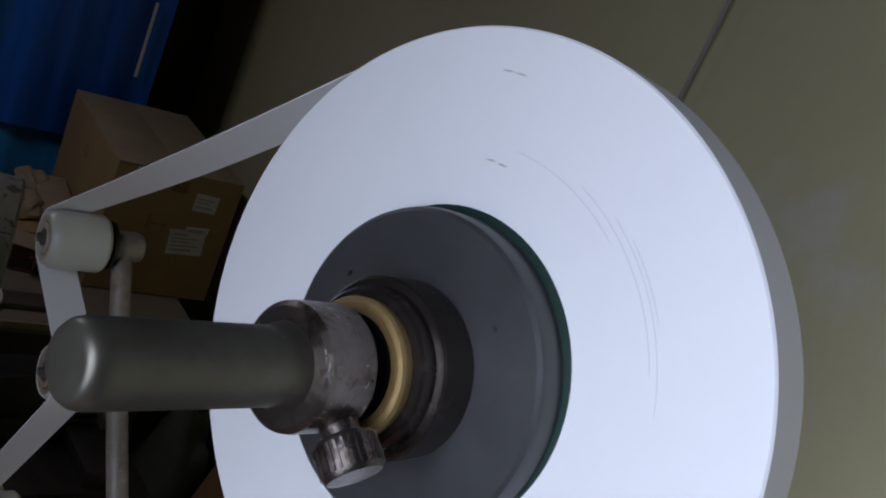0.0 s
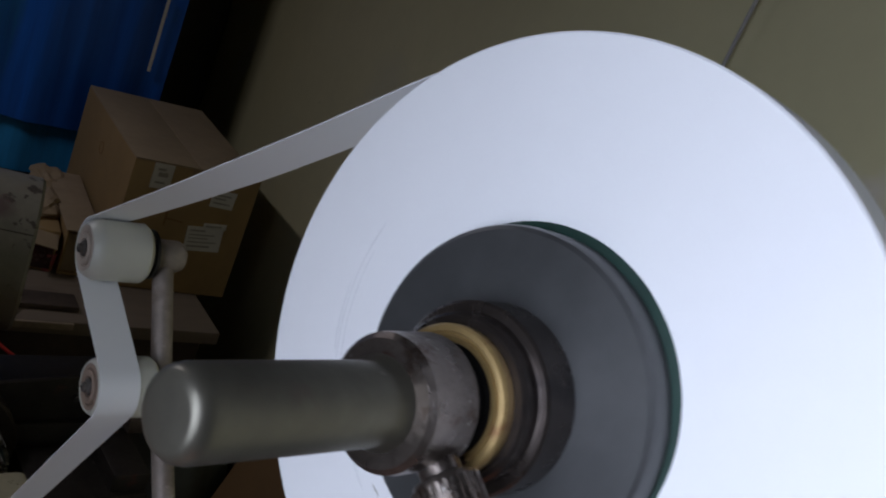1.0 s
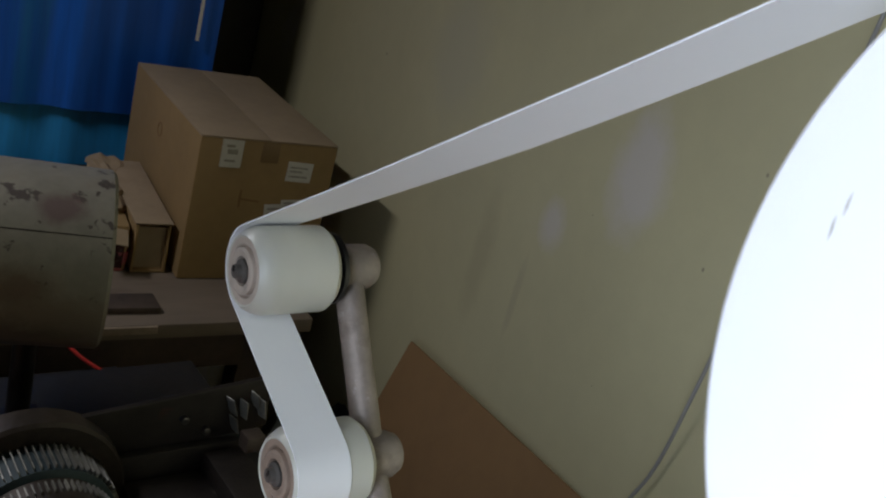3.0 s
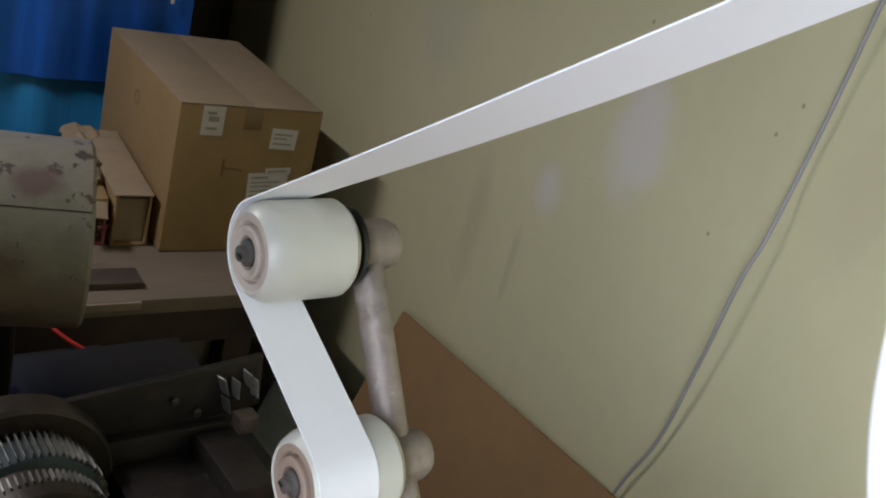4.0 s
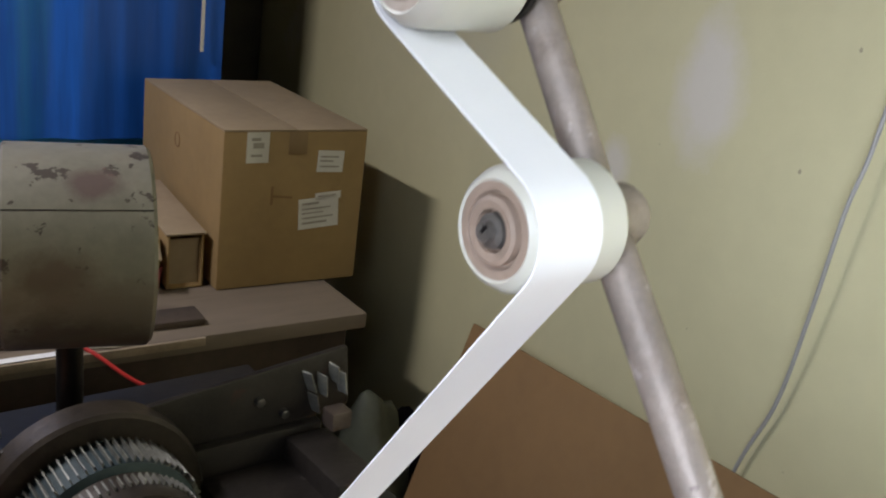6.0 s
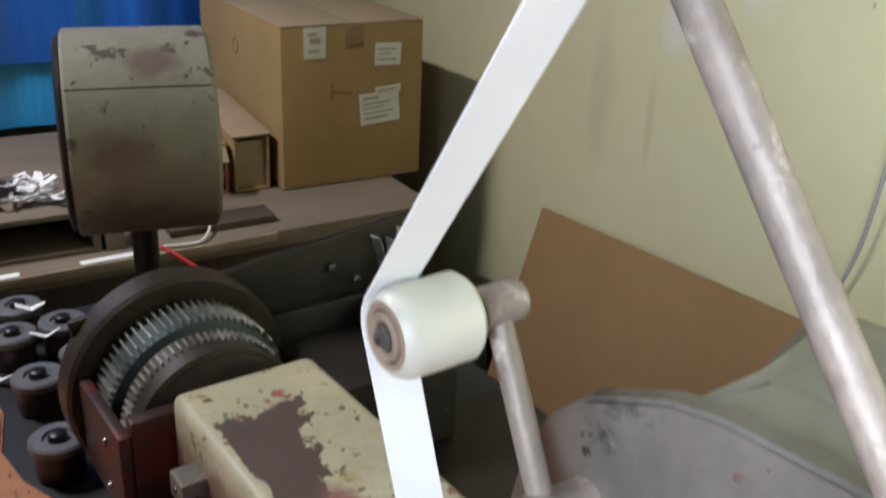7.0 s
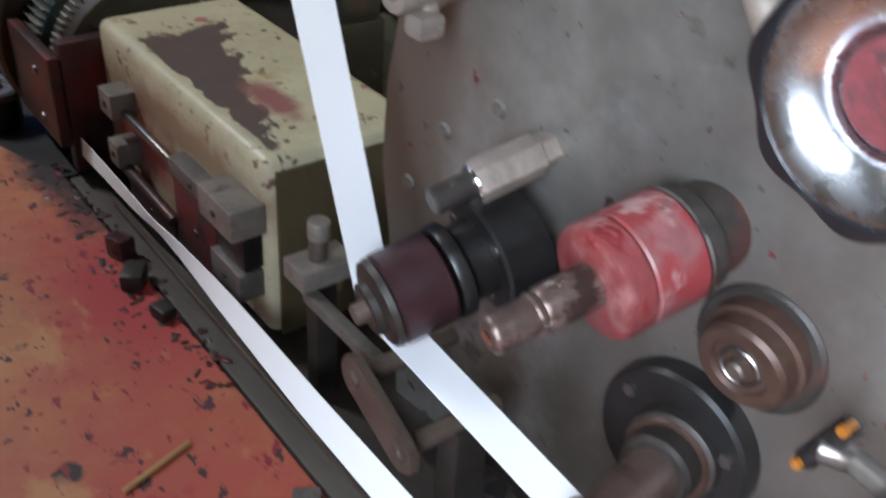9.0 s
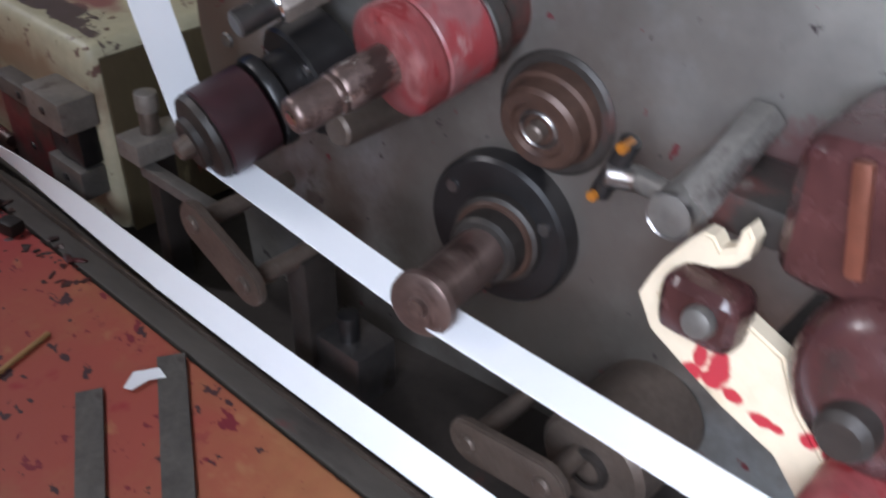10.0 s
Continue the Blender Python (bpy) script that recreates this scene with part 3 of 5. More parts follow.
def back_table():
    t = thing("work_table", pose(0.2, 1.2, 0), "worn wooden work table with a dusty top", "table")
    m = pose(0.668, 0.911, 0, 0, 0, -3.7)          # the front corner beside the wall
    part("tabletop", box((-1.20, 0, TABLE_Z - 0.026), (0, 0.64, TABLE_Z), 0.004, m), M_WOOD, t, "dusty brown tabletop")
    part("edge_strip", box((-1.19, -0.006, TABLE_Z - 0.013), (-0.27, -0.0005, TABLE_Z - 0.0005), 0.001, m), M_EDGE, t, "pale worn wooden edge strip")
    part("apron", box((-1.18, 0.025, TABLE_Z - 0.10), (-0.02, 0.045, TABLE_Z - 0.026), 0.003, m), M_WOODDARK, t)
    for x in (-0.085, -1.15):
        for y in (0.05, 0.58):
            part("leg", box((x - 0.025, y - 0.025, 0), (x + 0.025, y + 0.025, TABLE_Z - 0.026), 0.004, m), M_WOODDARK, t)
    part("lower_shelf", box((-1.17, 0.06, 0.22), (-0.06, 0.6, 0.245), 0.003, m), M_WOODDARK, t)


def carton():
    """The big shipping carton at the corner of the table."""
    m = ROOM @ pose(0.350, 1.126, TABLE_Z + 0.001, 0, 0, 2)
    w, d, h = 0.249, 0.405, 0.262
    t = thing("cardboard_box", m @ pose(w / 2, d / 2, 0), "large brown shipping carton with white paper labels", "box")
    body = part("carton_body", box((0, 0, 0), (w, d, h - 0.003), 0.0035, m), M_CARD, t)
    part("top_flap", box((0.0005, 0.0005, h - 0.003), (w / 2 - 0.0008, d - 0.001, h), 0.001, m), M_CARDTOP, t, "dusty closed flap")
    part("top_flap", box((w / 2 + 0.0008, 0.0005, h - 0.003), (w - 0.0005, d - 0.001, h), 0.001, m), M_CARDTOP, t, "dusty closed flap")
    part("tape_strip", box((w * 0.5 - 0.016, -0.0008, h - 0.04), (w * 0.5 + 0.016, -0.0002, h - 0.003), 0.0001, m), M_PACKTAPE, t, "clear brown packing tape")

    def label(x, z, lw, lh, turn, text, bars):
        k = m @ pose(x, -0.001, z, 0, turn, 0)
        lab = part("label", box((-lw / 2, -0.0004, -lh / 2), (lw / 2, 0.0004, lh / 2), m=k), M_LABEL, body, text)
        for x0, x1, z0, z1 in bars:
            part("print_bar", box((x0 * lw, -0.0008, z0 * lh), (x1 * lw, -0.0003, z1 * lh), m=k), M_PRINT, lab)

    label(0.056, 0.234, 0.037, 0.049, 0, "small faded label", [(-0.3, 0.1, 0.22, 0.32), (-0.22, 0.26, -0.02, 0.16), (-0.3, 0.2, -0.3, -0.22)])
    label(0.184, 0.209, 0.047, 0.036, 2, "white paper label", [(-0.4, 0.3, 0.18, 0.26), (-0.4, 0.1, -0.02, 0.06), (-0.4, 0.34, -0.28, -0.2)])
    label(0.170, 0.122, 0.072, 0.052, -4, "larger white paper label", [(-0.42, 0.0, 0.30, 0.37), (-0.42, 0.3, 0.14, 0.19), (-0.42, 0.12, 0.0, 0.05), (-0.42, 0.36, -0.16, -0.11), (-0.42, 0.2, -0.34, -0.27)])
    label(0.185, 0.151, 0.046, 0.012, -4, "narrow paper label", [(-0.4, 0.3, -0.1, 0.15)])
    # the printed cross, the round mark and a scuff
    part("stamp", box((0.068, -0.0008, 0.151), (0.104, -0.0002, 0.1545), m=m @ pose(0, 0, 0, 0, 6, 0) @ pose(0, 0, 0.009)), M_BOARD, body, "dark printed cross")
    part("stamp", box((0.083, -0.0009, 0.139), (0.087, -0.0003, 0.170), m=m), M_BOARD, body, "dark printed cross")
    part("stamp", lathe([(0, 0.011), (0, 0.0135), (0.001, 0.0135), (0.001, 0.011), (0, 0.011)], 24, m @ pose(-0.0008, 0.21, 0.195)), M_BOARD, body, "round printed mark")


def small_carton():
    m = ROOM @ pose(0.277, 1.147, TABLE_Z + 0.001, 0, 0, 1)
    w, d, h = 0.058, 0.25, 0.090
    t = thing("narrow_carton", m, "narrow open cardboard carton with torn edges", "box")
    for n_, lo, hi, mt in (("side_wall", (0, 0, 0), (0.004, d, h), M_CARD), ("side_wall", (w - 0.004, 0, 0), (w, d, h), M_CARD), ("bottom", (0.004, 0, 0), (w - 0.004, d, 0.004), M_CARD),
                           ("end_wall", (0.004, 0.010, 0.004), (w - 0.004, 0.014, h - 0.010), M_CARDTOP)):
        part(n_, box(lo, hi, 0.001, m), mt, t)
    part("top_flap", box((-0.004, -0.004, 0), (w + 0.002, d, 0.0035), 0.001, m @ pose(0, 0, h, 3, 0, 0)), M_CARDTOP, t, "dusty lifted flap")
    k = ROOM @ pose(0.216, 1.155, TABLE_Z + 0.001, 0, 0, -3)
    t = thing("narrow_carton", k, "crumpled narrow carton with reddish lining", "box")
    part("carton_body", box((0, 0, 0), (0.052, 0.22, 0.082), 0.004, k), M_CARD, t)
    part("inner_face", box((0.005, -0.004, 0.006), (0.047, -0.0005, 0.074), 0.001, k), M_MAROON, t)
    part("torn_flap", box((0, -0.045, 0), (0.05, 0, 0.003), 0.001, k @ pose(0, 0.01, 0.083, 24, 8, 0)), M_CARDTOP, t, "torn lifted flap")
    random.seed(4)
    for x, y, r in ((0.238, 1.25, 0.040), (0.268, 1.38, 0.034)):
        bm = bmesh.new()
        bmesh.ops.create_icosphere(bm, subdivisions=3, radius=r, matrix=Matrix.Diagonal((1.0, 1.4, 0.5, 1)))
        for v in bm.verts:
            v.co += v.co.normalized() * 0.020 * noise.noise(v.co * 50 + Vector((x * 90, 0, 0)))
        p = ROOM @ pose(x, y, TABLE_Z + 0.095)
        bm.transform(p)
        solo("crumpled_wrapper", bm, M_CARDTOP, p, "crumpled brown wrapping paper on a narrow carton", "wrapping paper", "wrappers on the narrow cartons", angle=10)


def leaning_board():
    m = ROOM @ pose(0.406, 0.849, 0.002, 0, 20, 0) @ pose(0, 0, 0, -4.5, 0, 0)
    bm = box((0, -1.15, 0), (0.007, 0, 0.900), 0.002, m)
    solo("cardboard_sheet", bm, M_BOARD, m, "large brown cardboard sheet leaning on the wall", "cardboard sheet")


def wall_cable():
    pts = [(0.285, 2.3), (0.300, 1.85), (0.310, 1.65), (0.322, 1.46), (0.328, 1.37), (0.331, 1.28), (0.338, 1.22), (0.349, 1.10), (0.366, 0.98), (0.400, 0.86), (0.43, 0.62), (0.45, 0.35), (0.45, 0.1)]
    pts = [(WALL_U - 0.010 - 0.006 * (1 + math.sin(i * 1.3)), v, z) for i, (v, z) in enumerate(pts)]
    tube([ROOM @ Vector(p) for p in pts], 0.0025, "wall_cable", M_CABLE, ROOM @ pose(WALL_U - 0.01, 0.5, 0.1), "grey electric cable hanging down the yellow wall", "cable")


def under_table():
    bm = bmesh.new()
    bmesh.ops.create_icosphere(bm, subdivisions=4, radius=1)
    for v in bm.verts:
        n0 = noise.noise(v.co * 2.1) * 0.16 + noise.noise(v.co * 5) * 0.06 + 0.03 * abs(noise.noise(v.co * 11))
        v.co *= 1 + n0
        v.co = Vector((v.co.x * 0.10, v.co.y * 0.09, max(v.co.z, -0.93) * 0.36 + 0.335))
    m = ROOM @ pose(0.575, 0.985, 0)
    bm.transform(m)
    solo("plastic_sack", bm, M_SACK, m, "slumped grey-green plastic sack on the floor", "sack", angle=80)
    # dark lump added for the table's end and its shade beside the wall
    m = ROOM @ pose(0.688, 1.02, 0)
    bm = bmesh.new()
    bmesh.ops.create_icosphere(bm, subdivisions=4, radius=1)
    for v in bm.verts:
        v.co *= 1 + noise.noise(v.co * 2.4 + Vector((5, 1, 2))) * 0.18
        v.co = Vector((v.co.x * 0.026, v.co.y * 0.20, max(v.co.z, -0.95) * 0.31 + 0.295))
    bm.transform(m)
    solo("folded_cloth", bm, M_PURPLE, m, "dark purple lump added for the shaded table end by the wall", "cloth", angle=80)


def drum_motor():
    """The round housing on its post at the far end of the bench."""
    t = thing("drum_housing", pose(0.135, 0.69, 0.87), "round grey housing with chipped paint on a dark post", "machine housing")
    c = pose(0.133, 0.69, 1.100, 0, 0, -16) @ pose(-0.062, 0, 0)
    R = 0.102
    part("drum", lathe([(0.0, R - 0.012), (0.0, R - 0.003), (0.003, R), (0.132, R), (0.136, R - 0.004), (0.136, 0)], 64, c), M_CHIPPED, t, "grey drum with flaking paint")
    part("back_ring", lathe([(-0.007, 0), (-0.007, R - 0.012), (-0.005, R - 0.006), (-0.001, R - 0.006), (-0.001, 0)], 48, c), M_DARKRUST, t)
    part("seam_strip", box((0.07, -0.0006, 0), (0.2, 0.0006, 0.0012), m=c @ pose(0, 0, 0, 52, 0, 0) @ Matrix.Translation((-0.068, 0, R - 0.001))), M_DARKRUST, t)
    part("post", rod((0.133, 0.69, 0.87), (0.133, 0.69, 1.01), 0.0135), M_BLACK, t, "dark round post")
    part("foot", box((0.10, 0.655, 0.862), (0.166, 0.725, 0.876), 0.003), M_BLACK, t)

# ---- the paper and its rollers ----
REEL = (0.0238, -0.3114, 1.5458)   # near face of the paper, on its axis
REEL_R, CORE_R, TAPE_W = 0.1190, 0.0556, 0.0235
TILT_Y, TILT_Z = 4.9, 9.6
AXIS = pose(*REEL, 0, TILT_Y, TILT_Z) @ Vector((0, 0.0010, -0.0024))   # the spindle runs low in the core
HUB = 0.855                         # size of the turned parts on the spindle
ROLL_R = 0.0178
SPEED = 0.30                        # metres of tape a second
ROLLS = [(0.0, 0.0, 1.4345), (0.005, -0.047, 1.3715), (0.006, 0.017, 1.212)]


def turned(profile):
    return [(x * HUB, r * HUB) for x, r in profile]


def paper_reel():
    """The wound paper on its core, and the flanged hub, which sits a little low in it."""
    t = thing("paper_reel", pose(*REEL, 0, TILT_Y, TILT_Z), "big white paper tape reel on a green core", "paper reel")
    R = REEL_R
    bm = lathe([(0.0, CORE_R), (0.0, R - 0.0008), (0.0008, R), (TAPE_W - 0.0008, R), (TAPE_W, R - 0.0008), (TAPE_W, CORE_R), (0.0, CORE_R)], 160)
    paper = part("wound_paper", bm, M_PAPER, t, "", True)
    # faint scratches and pencil flecks on the wound edge
    for r0, a0, a1 in ((0.0815, 30, 75), (0.0840, 22, 64), (0.0855, 40, 58), (0.0785, 60, 95)):
        bm = bmesh.new()
        rows = []
        for k in range(25):
            a = radians(-(a0 + (a1 - a0) * k / 24) + 180)
            c, s = math.cos(a), math.sin(a)
            rows.append([bm.verts.new((-0.0002, r * c, r * s)) for r in (r0, r0 + 0.0004)] + [bm.verts.new((0.0004, r * c, r * s)) for r in (r0 + 0.0004, r0)])
        for p, q in zip(rows, rows[1:]):
            for k in range(4):
                bm.faces.new((p[k], q[k], q[(k + 1) % 4], p[(k + 1) % 4]))
        part("scratch", bm, M_FAINT, paper, "", True)
    for r0, a in ((0.1030, 101), (0.1034, 104), (0.0724, 98), (0.0728, 102)):
        a = radians(180 - a)
        m = pose(0, 0, 0, math.degrees(a), 0, 0)
        part("fleck", box((-0.0003, r0, -0.0011), (0.0003, r0 + 0.0006, 0.0011), m=m), M_PRINT, paper, "", True)
    part("core", lathe([(-0.0005, 0.0510), (-0.0005, CORE_R + 0.0002), (TAPE_W, CORE_R + 0.0002), (TAPE_W, 0.0510), (-0.0005, 0.0510)], 72), M_CORE, t, "dark green core ring", True)
    h = thing("reel_hub", pose(*AXIS, 0, TILT_Y, TILT_Z), "dark turned steel hub with a flange disc and a brass ring", "hub")
    part("flange_disc", lathe(turned([(0.010, 0.0), (0.010, 0.0640), (-0.0115, 0.0648), (-0.0140, 0.0640), (-0.0152, 0.0624), (-0.0155, 0.0)]), 96), M_DISC, h, "dark grey steel flange disc", True)
    part("hub", lathe(turned([(-0.0105, 0.0352), (-0.0315, 0.0352), (-0.0325, 0.0342), (-0.0328, 0.0312), (-0.0385, 0.0306), (-0.0398, 0.0294), (-0.040, 0.0)]), 72), M_HUB, h, "brown rusty turned hub", True)
    part("brass_ring", lathe(turned([(-0.040, 0.0), (-0.040, 0.0262), (-0.0440, 0.0266), (-0.0452, 0.0258), (-0.0456, 0.0240), (-0.0450, 0.0236), (-0.0450, 0.0228), (-0.0458, 0.0224), (-0.0455, 0.0205), (-0.0442, 0.0200), (-0.0405, 0.0198), (-0.0405, 0.0)]), 64), M_BRASS, h, "tarnished brass ring", True)
    # black disc over the recess floor, in place of its shade
    part("bore", lathe(turned([(-0.0408, 0.0), (-0.0408, 0.0196), (-0.0405, 0.0196)]), 40), M_BLACK, h, "black disc for the shade in the ring's recess", True)
    part("fleck", box((-0.0392, 0.0175, -0.0017), (-0.0382, 0.0201, 0.0017)), M_MAROON, h, "", True)
    part("fleck", lathe([(-0.0138, 0), (-0.0138, 0.0008), (-0.0128, 0.0008)], 8, pose(0, 0.0385, 0.0154)), M_BLACK, h, "", True)
    part("fleck", lathe([(-0.0138, 0), (-0.0138, 0.0006), (-0.0128, 0.0006)], 8, pose(0, -0.0257, 0.0308)), M_BLACK, h, "", True)
    return t, h


def spindle():
    """The fixed shaft, with the clamp collar and its thumb screw."""
    m = pose(*AXIS, 0, TILT_Y, TILT_Z)
    t = thing("reel_spindle", m, "dull steel spindle with a clamp collar", "spindle")
    part("shaft", lathe(turned([(-0.1585, 0), (-0.1585, 0.0092), (-0.1577, 0.0114), (-0.1555, 0.0130), (-0.1525, 0.0136), (-0.084, 0.0138), (-0.080, 0.0155), (-0.078, 0.0158), (-0.070, 0.0158), (-0.070, 0)]), 48), M_SHAFT, t, "rounded grey-green shaft end", True)
    part("inner_shaft", lathe(turned([(-0.06, 0.0145), (0.15, 0.0145), (0.15, 0)]), 32), M_BLACK, t, "", True)
    part("collar", lathe(turned([(-0.0785, 0.0), (-0.0785, 0.0208), (-0.0765, 0.0228), (-0.074, 0.0231), (-0.0555, 0.0231), (-0.054, 0.0218), (-0.0535, 0.0)]), 64), M_COLLAR, t, "scuffed steel clamp collar", True)
    scr = m @ Matrix.Scale(HUB, 4) @ pose(-0.0600, 0, 0, 122, 0, 0) @ pose(0, 0, -0.004)
    knob = part("thumb_screw", lathe([(0.020, 0.0), (0.020, 0.007), (0.030, 0.0072), (0.031, 0.0100), (0.033, 0.0112), (0.043, 0.0112), (0.045, 0.0100), (0.0455, 0.0)], 40,
                                     scr @ pose(0, 0, 0, 0, -90, 0)), M_COLLAR, t, "knurled thumb screw")
    for k in range(28):
        a = 2 * math.pi * k / 28
        part("knurl", box((0.033, -0.0005, 0.0108), (0.043, 0.0005, 0.0117), m=scr @ pose(0, 0, 0, 0, -90, 0) @ pose(0, 0, 0, math.degrees(a), 0, 0)), M_COLLAR, knob)


def guide_roller(p, face, name="guide_roller"):
    """A turned nylon roller with a bearing recess and a bolt end."""
    t = thing(name, pose(*p), "cream nylon guide roller with a grimy hub", "roller", "guide rollers of the tape path")
    R = ROLL_R
    part("sleeve", lathe([(0.0, 0.0132), (-0.0005, R - 0.0038), (0.001, R - 0.0022), (0.0045, R - 0.0004), (0.007, R), (0.0325, R), (0.035, R - 0.0018), (0.0360, R - 0.004), (0.0360, 0.006)], 64), M_NYLON, t, "", True)
    part("end_face", lathe([(0.0, 0.0136), (-0.0002, 0.0120), (0.0, 0.0108), (0.0015, 0.0100), (0.0022, 0.0)], 48), face, t, "grimy recessed end", True)
    part("hub_ring", lathe([(0.0025, 0.0095), (-0.0008, 0.0093), (-0.0014, 0.0082), (-0.0010, 0.0060), (0.0025, 0.0055)], 40), face, t, "worn inner ring", True)
    nut = part("bolt_end", lathe([(0.0025, 0.0050), (-0.0012, 0.0048), (-0.0018, 0.0030), (-0.0040, 0.0027), (-0.0044, 0.0)], 20), M_DIRTY, t, "dark bolt end", True)
    part("chip", box((-0.0046, -0.0005, 0.0), (-0.0040, 0.0005, 0.0026)), M_BLACK, nut, "", True)
    return t


def roller_arm():
    """The long bar that carries the two upper rollers down to the frame."""
    x = 0.0475
    t = thing("guide_bracket", pose(x, -0.05, 1.30), "grey painted steel bar carrying the guide rollers", "bracket")
    a, b = Vector((x, *ROLLS[0][1:])), Vector((x, *ROLLS[1][1:]))
    d = (b - a).normalized()
    foot = Vector((x + 0.012, -0.203, 1.160))
    part("bar", rod(a, b, 0.0062), M_ARM, t)
    part("bar", rod(b, foot, 0.0064), M_ARM, t)
    for c in (a, b):
        part("boss", lathe([(-0.0095, 0), (-0.0095, 0.0088), (-0.008, 0.0098), (0.008, 0.0098), (0.0115, 0.0082), (0.013, 0.0045), (0.0132, 0.0)], 32, Matrix.Translation(c)), M_ARM, t)
        part("washer", lathe([(-0.0100, 0), (-0.0100, 0.0150), (-0.0080, 0.0150), (-0.0080, 0)], 32, Matrix.Translation(c)), M_BLACK, t, "dark washer")
    # the reel's spindle is held by a matching upright that rises behind the reel
    part("upright", rod((0.125, -0.294, 1.18), (0.125, -0.294, 1.55), 0.012), M_ARM, t)
    return t


def lower_arm():
    x = 0.0575
    t = thing("lower_bracket", pose(x, -0.01, 1.14), "grey painted short bar clamped to the machine plate", "bracket")
    top, low = Vector((x, *ROLLS[2][1:])), Vector((x, -0.022, 1.135))
    part("bar", rod(top, low + (low - top).normalized() * 0.012, 0.0056), M_ARM, t)
    part("boss", lathe([(-0.010, 0), (-0.010, 0.0078), (-0.0085, 0.0088), (0.010, 0.0088), (0.0118, 0.0075), (0.0125, 0)], 32, Matrix.Translation(top)), M_ARM, t)
    c = Matrix.Translation(low)
    clamp = part("clamp", lathe([(-0.0155, 0.0), (-0.0155, 0.0040), (-0.0168, 0.0046), (-0.0160, 0.0098), (-0.0140, 0.0106), (0.008, 0.0106), (0.010, 0.0094), (0.024, 0.0090), (0.024, 0)], 40, c), M_ARM, t, "round clamp with a bright rim")
    part("socket_screw", lathe([(-0.0163, 0.0), (-0.0163, 0.0038), (-0.0150, 0.0040), (-0.0150, 0)], 6, c), M_RUSTY, clamp)
    part("lug", box((-0.012, -0.016, -0.019), (0.002, -0.003, -0.008), 0.003, c), M_ARM, t)
    part("axle", rod((0.006 + 0.03, *ROLLS[2][1:]), (x + 0.002, *ROLLS[2][1:]), 0.005), M_BLACK, t)


def tape_path():
    """The white tape from the reel over the rollers, under the inker and out along the bed."""
    def uv(y, z):
        return Vector((-y, z))
    ink_mid = pose(*INKER, 0, *INKER_LEAN) @ Vector((0.018, 0, 0)) + Vector((0, 0, 0.0045))
    # centre, radius, sense, near edge and width of the tape at each turn
    circles = [(uv(REEL[1], REEL[2]), REEL_R, 1, REEL[0] + 0.0012, 0.0230), (uv(*ROLLS[0][1:]), ROLL_R + 0.0004, 1, 0.0012, 0.0230), (uv(*ROLLS[1][1:]), ROLL_R + 0.0004, -1, 0.004, 0.0230),
               (uv(*ROLLS[2][1:]), ROLL_R + 0.0004, 1, 0.0065, 0.0215), (uv(*ink_mid[1:]), 0.0222, 1, 0.0062, 0.0190), (uv(*IDLER[1:]), 0.0095, 1, 0.0160, 0.0185)]
    pts = []                                     # (u, v, x of the near edge)

    def tangent(a, b):
        D = b[0] - a[0]
        th = math.atan2(D.y, D.x) - math.asin((b[2] * b[1] - a[2] * a[1]) / D.length)
        n = Vector((math.sin(th), -math.cos(th)))
        return a[0] + n * a[2] * a[1], b[0] + n * b[2] * b[1]

    legs = [tangent(a, b) for a, b in zip(circles, circles[1:])]
    end = legs[-1][1]
    way = Vector((1.0, -0.03))
    for i, (p, q) in enumerate(legs):
        c, n = circles[i], circles[i + 1]
        N = 14
        for k in range(N + 1):
            f = k / N
            s = p.lerp(q, f)
            twist, x, w = 0.0, c[3] + (n[3] - c[3]) * f, c[4] + (n[4] - c[4]) * f
            if i == 0:                           # the long free span runs slightly twisted
                twist = radians(-11) * min(1, f / 0.12) * min(1, (1 - f) / 0.45)
                s.y -= 0.0036 * math.sin(math.pi * f)
            pts.append((s.x, s.y, x, twist, (q - p).normalized(), w))
        if i + 1 < len(legs):                    # round the roller
            a0 = math.atan2(*(q - n[0]).yx)
            a1 = math.atan2(*(legs[i + 1][0] - n[0]).yx)
            if n[2] > 0 and a1 < a0:
                a1 += 2 * math.pi
            if n[2] < 0 and a1 > a0:
                a1 -= 2 * math.pi
            for k in range(1, 14):
                a = a0 + (a1 - a0) * k / 14
                pts.append((n[0].x + n[1] * math.cos(a), n[0].y + n[1] * math.sin(a), n[3], 0.0, way, n[4]))
    for k in range(1, 10):
        s = end + way * (0.045 * k)
        pts.append((s.x, s.y, circles[-1][3] + 0.0005 * k, 0.0, way, circles[-1][4]))
    edges = []
    for u, v, x, twist, d, w in pts:
        up = Vector((-d.y, d.x)) * (1 if d.x > 0 else -1)
        lift, reach, mid = up * (math.sin(twist) * w / 2), math.cos(twist) * w / 2, x + w / 2
        edges.append(((mid - reach, lift.x - u, v - lift.y), (mid + reach, -u - lift.x, v + lift.y)))
    bm = ribbon(edges)
    solo("paper_tape", bm, M_PAPER, pose(0, 0, 1.4), "running white paper tape threaded over the rollers", "paper tape", angle=70)


# near end of each shaft on the plate, and how its axis leans (turn about y, about z)
INKER, RED, IDLER, STUD, BROWN = (0.003, -0.067, 1.011), (-0.004, -0.152, 1.056), (0.016, -0.198, 0.981), (0.028, -0.075, 1.062), (0.083, -0.2005, 1.0355)
INKER_LEAN, RED_LEAN, IDLER_LEAN, STUD_LEAN, BROWN_LEAN = (-14, -9), (-11.5, -7), (4, 12), (-14, -8), (-10, 5)


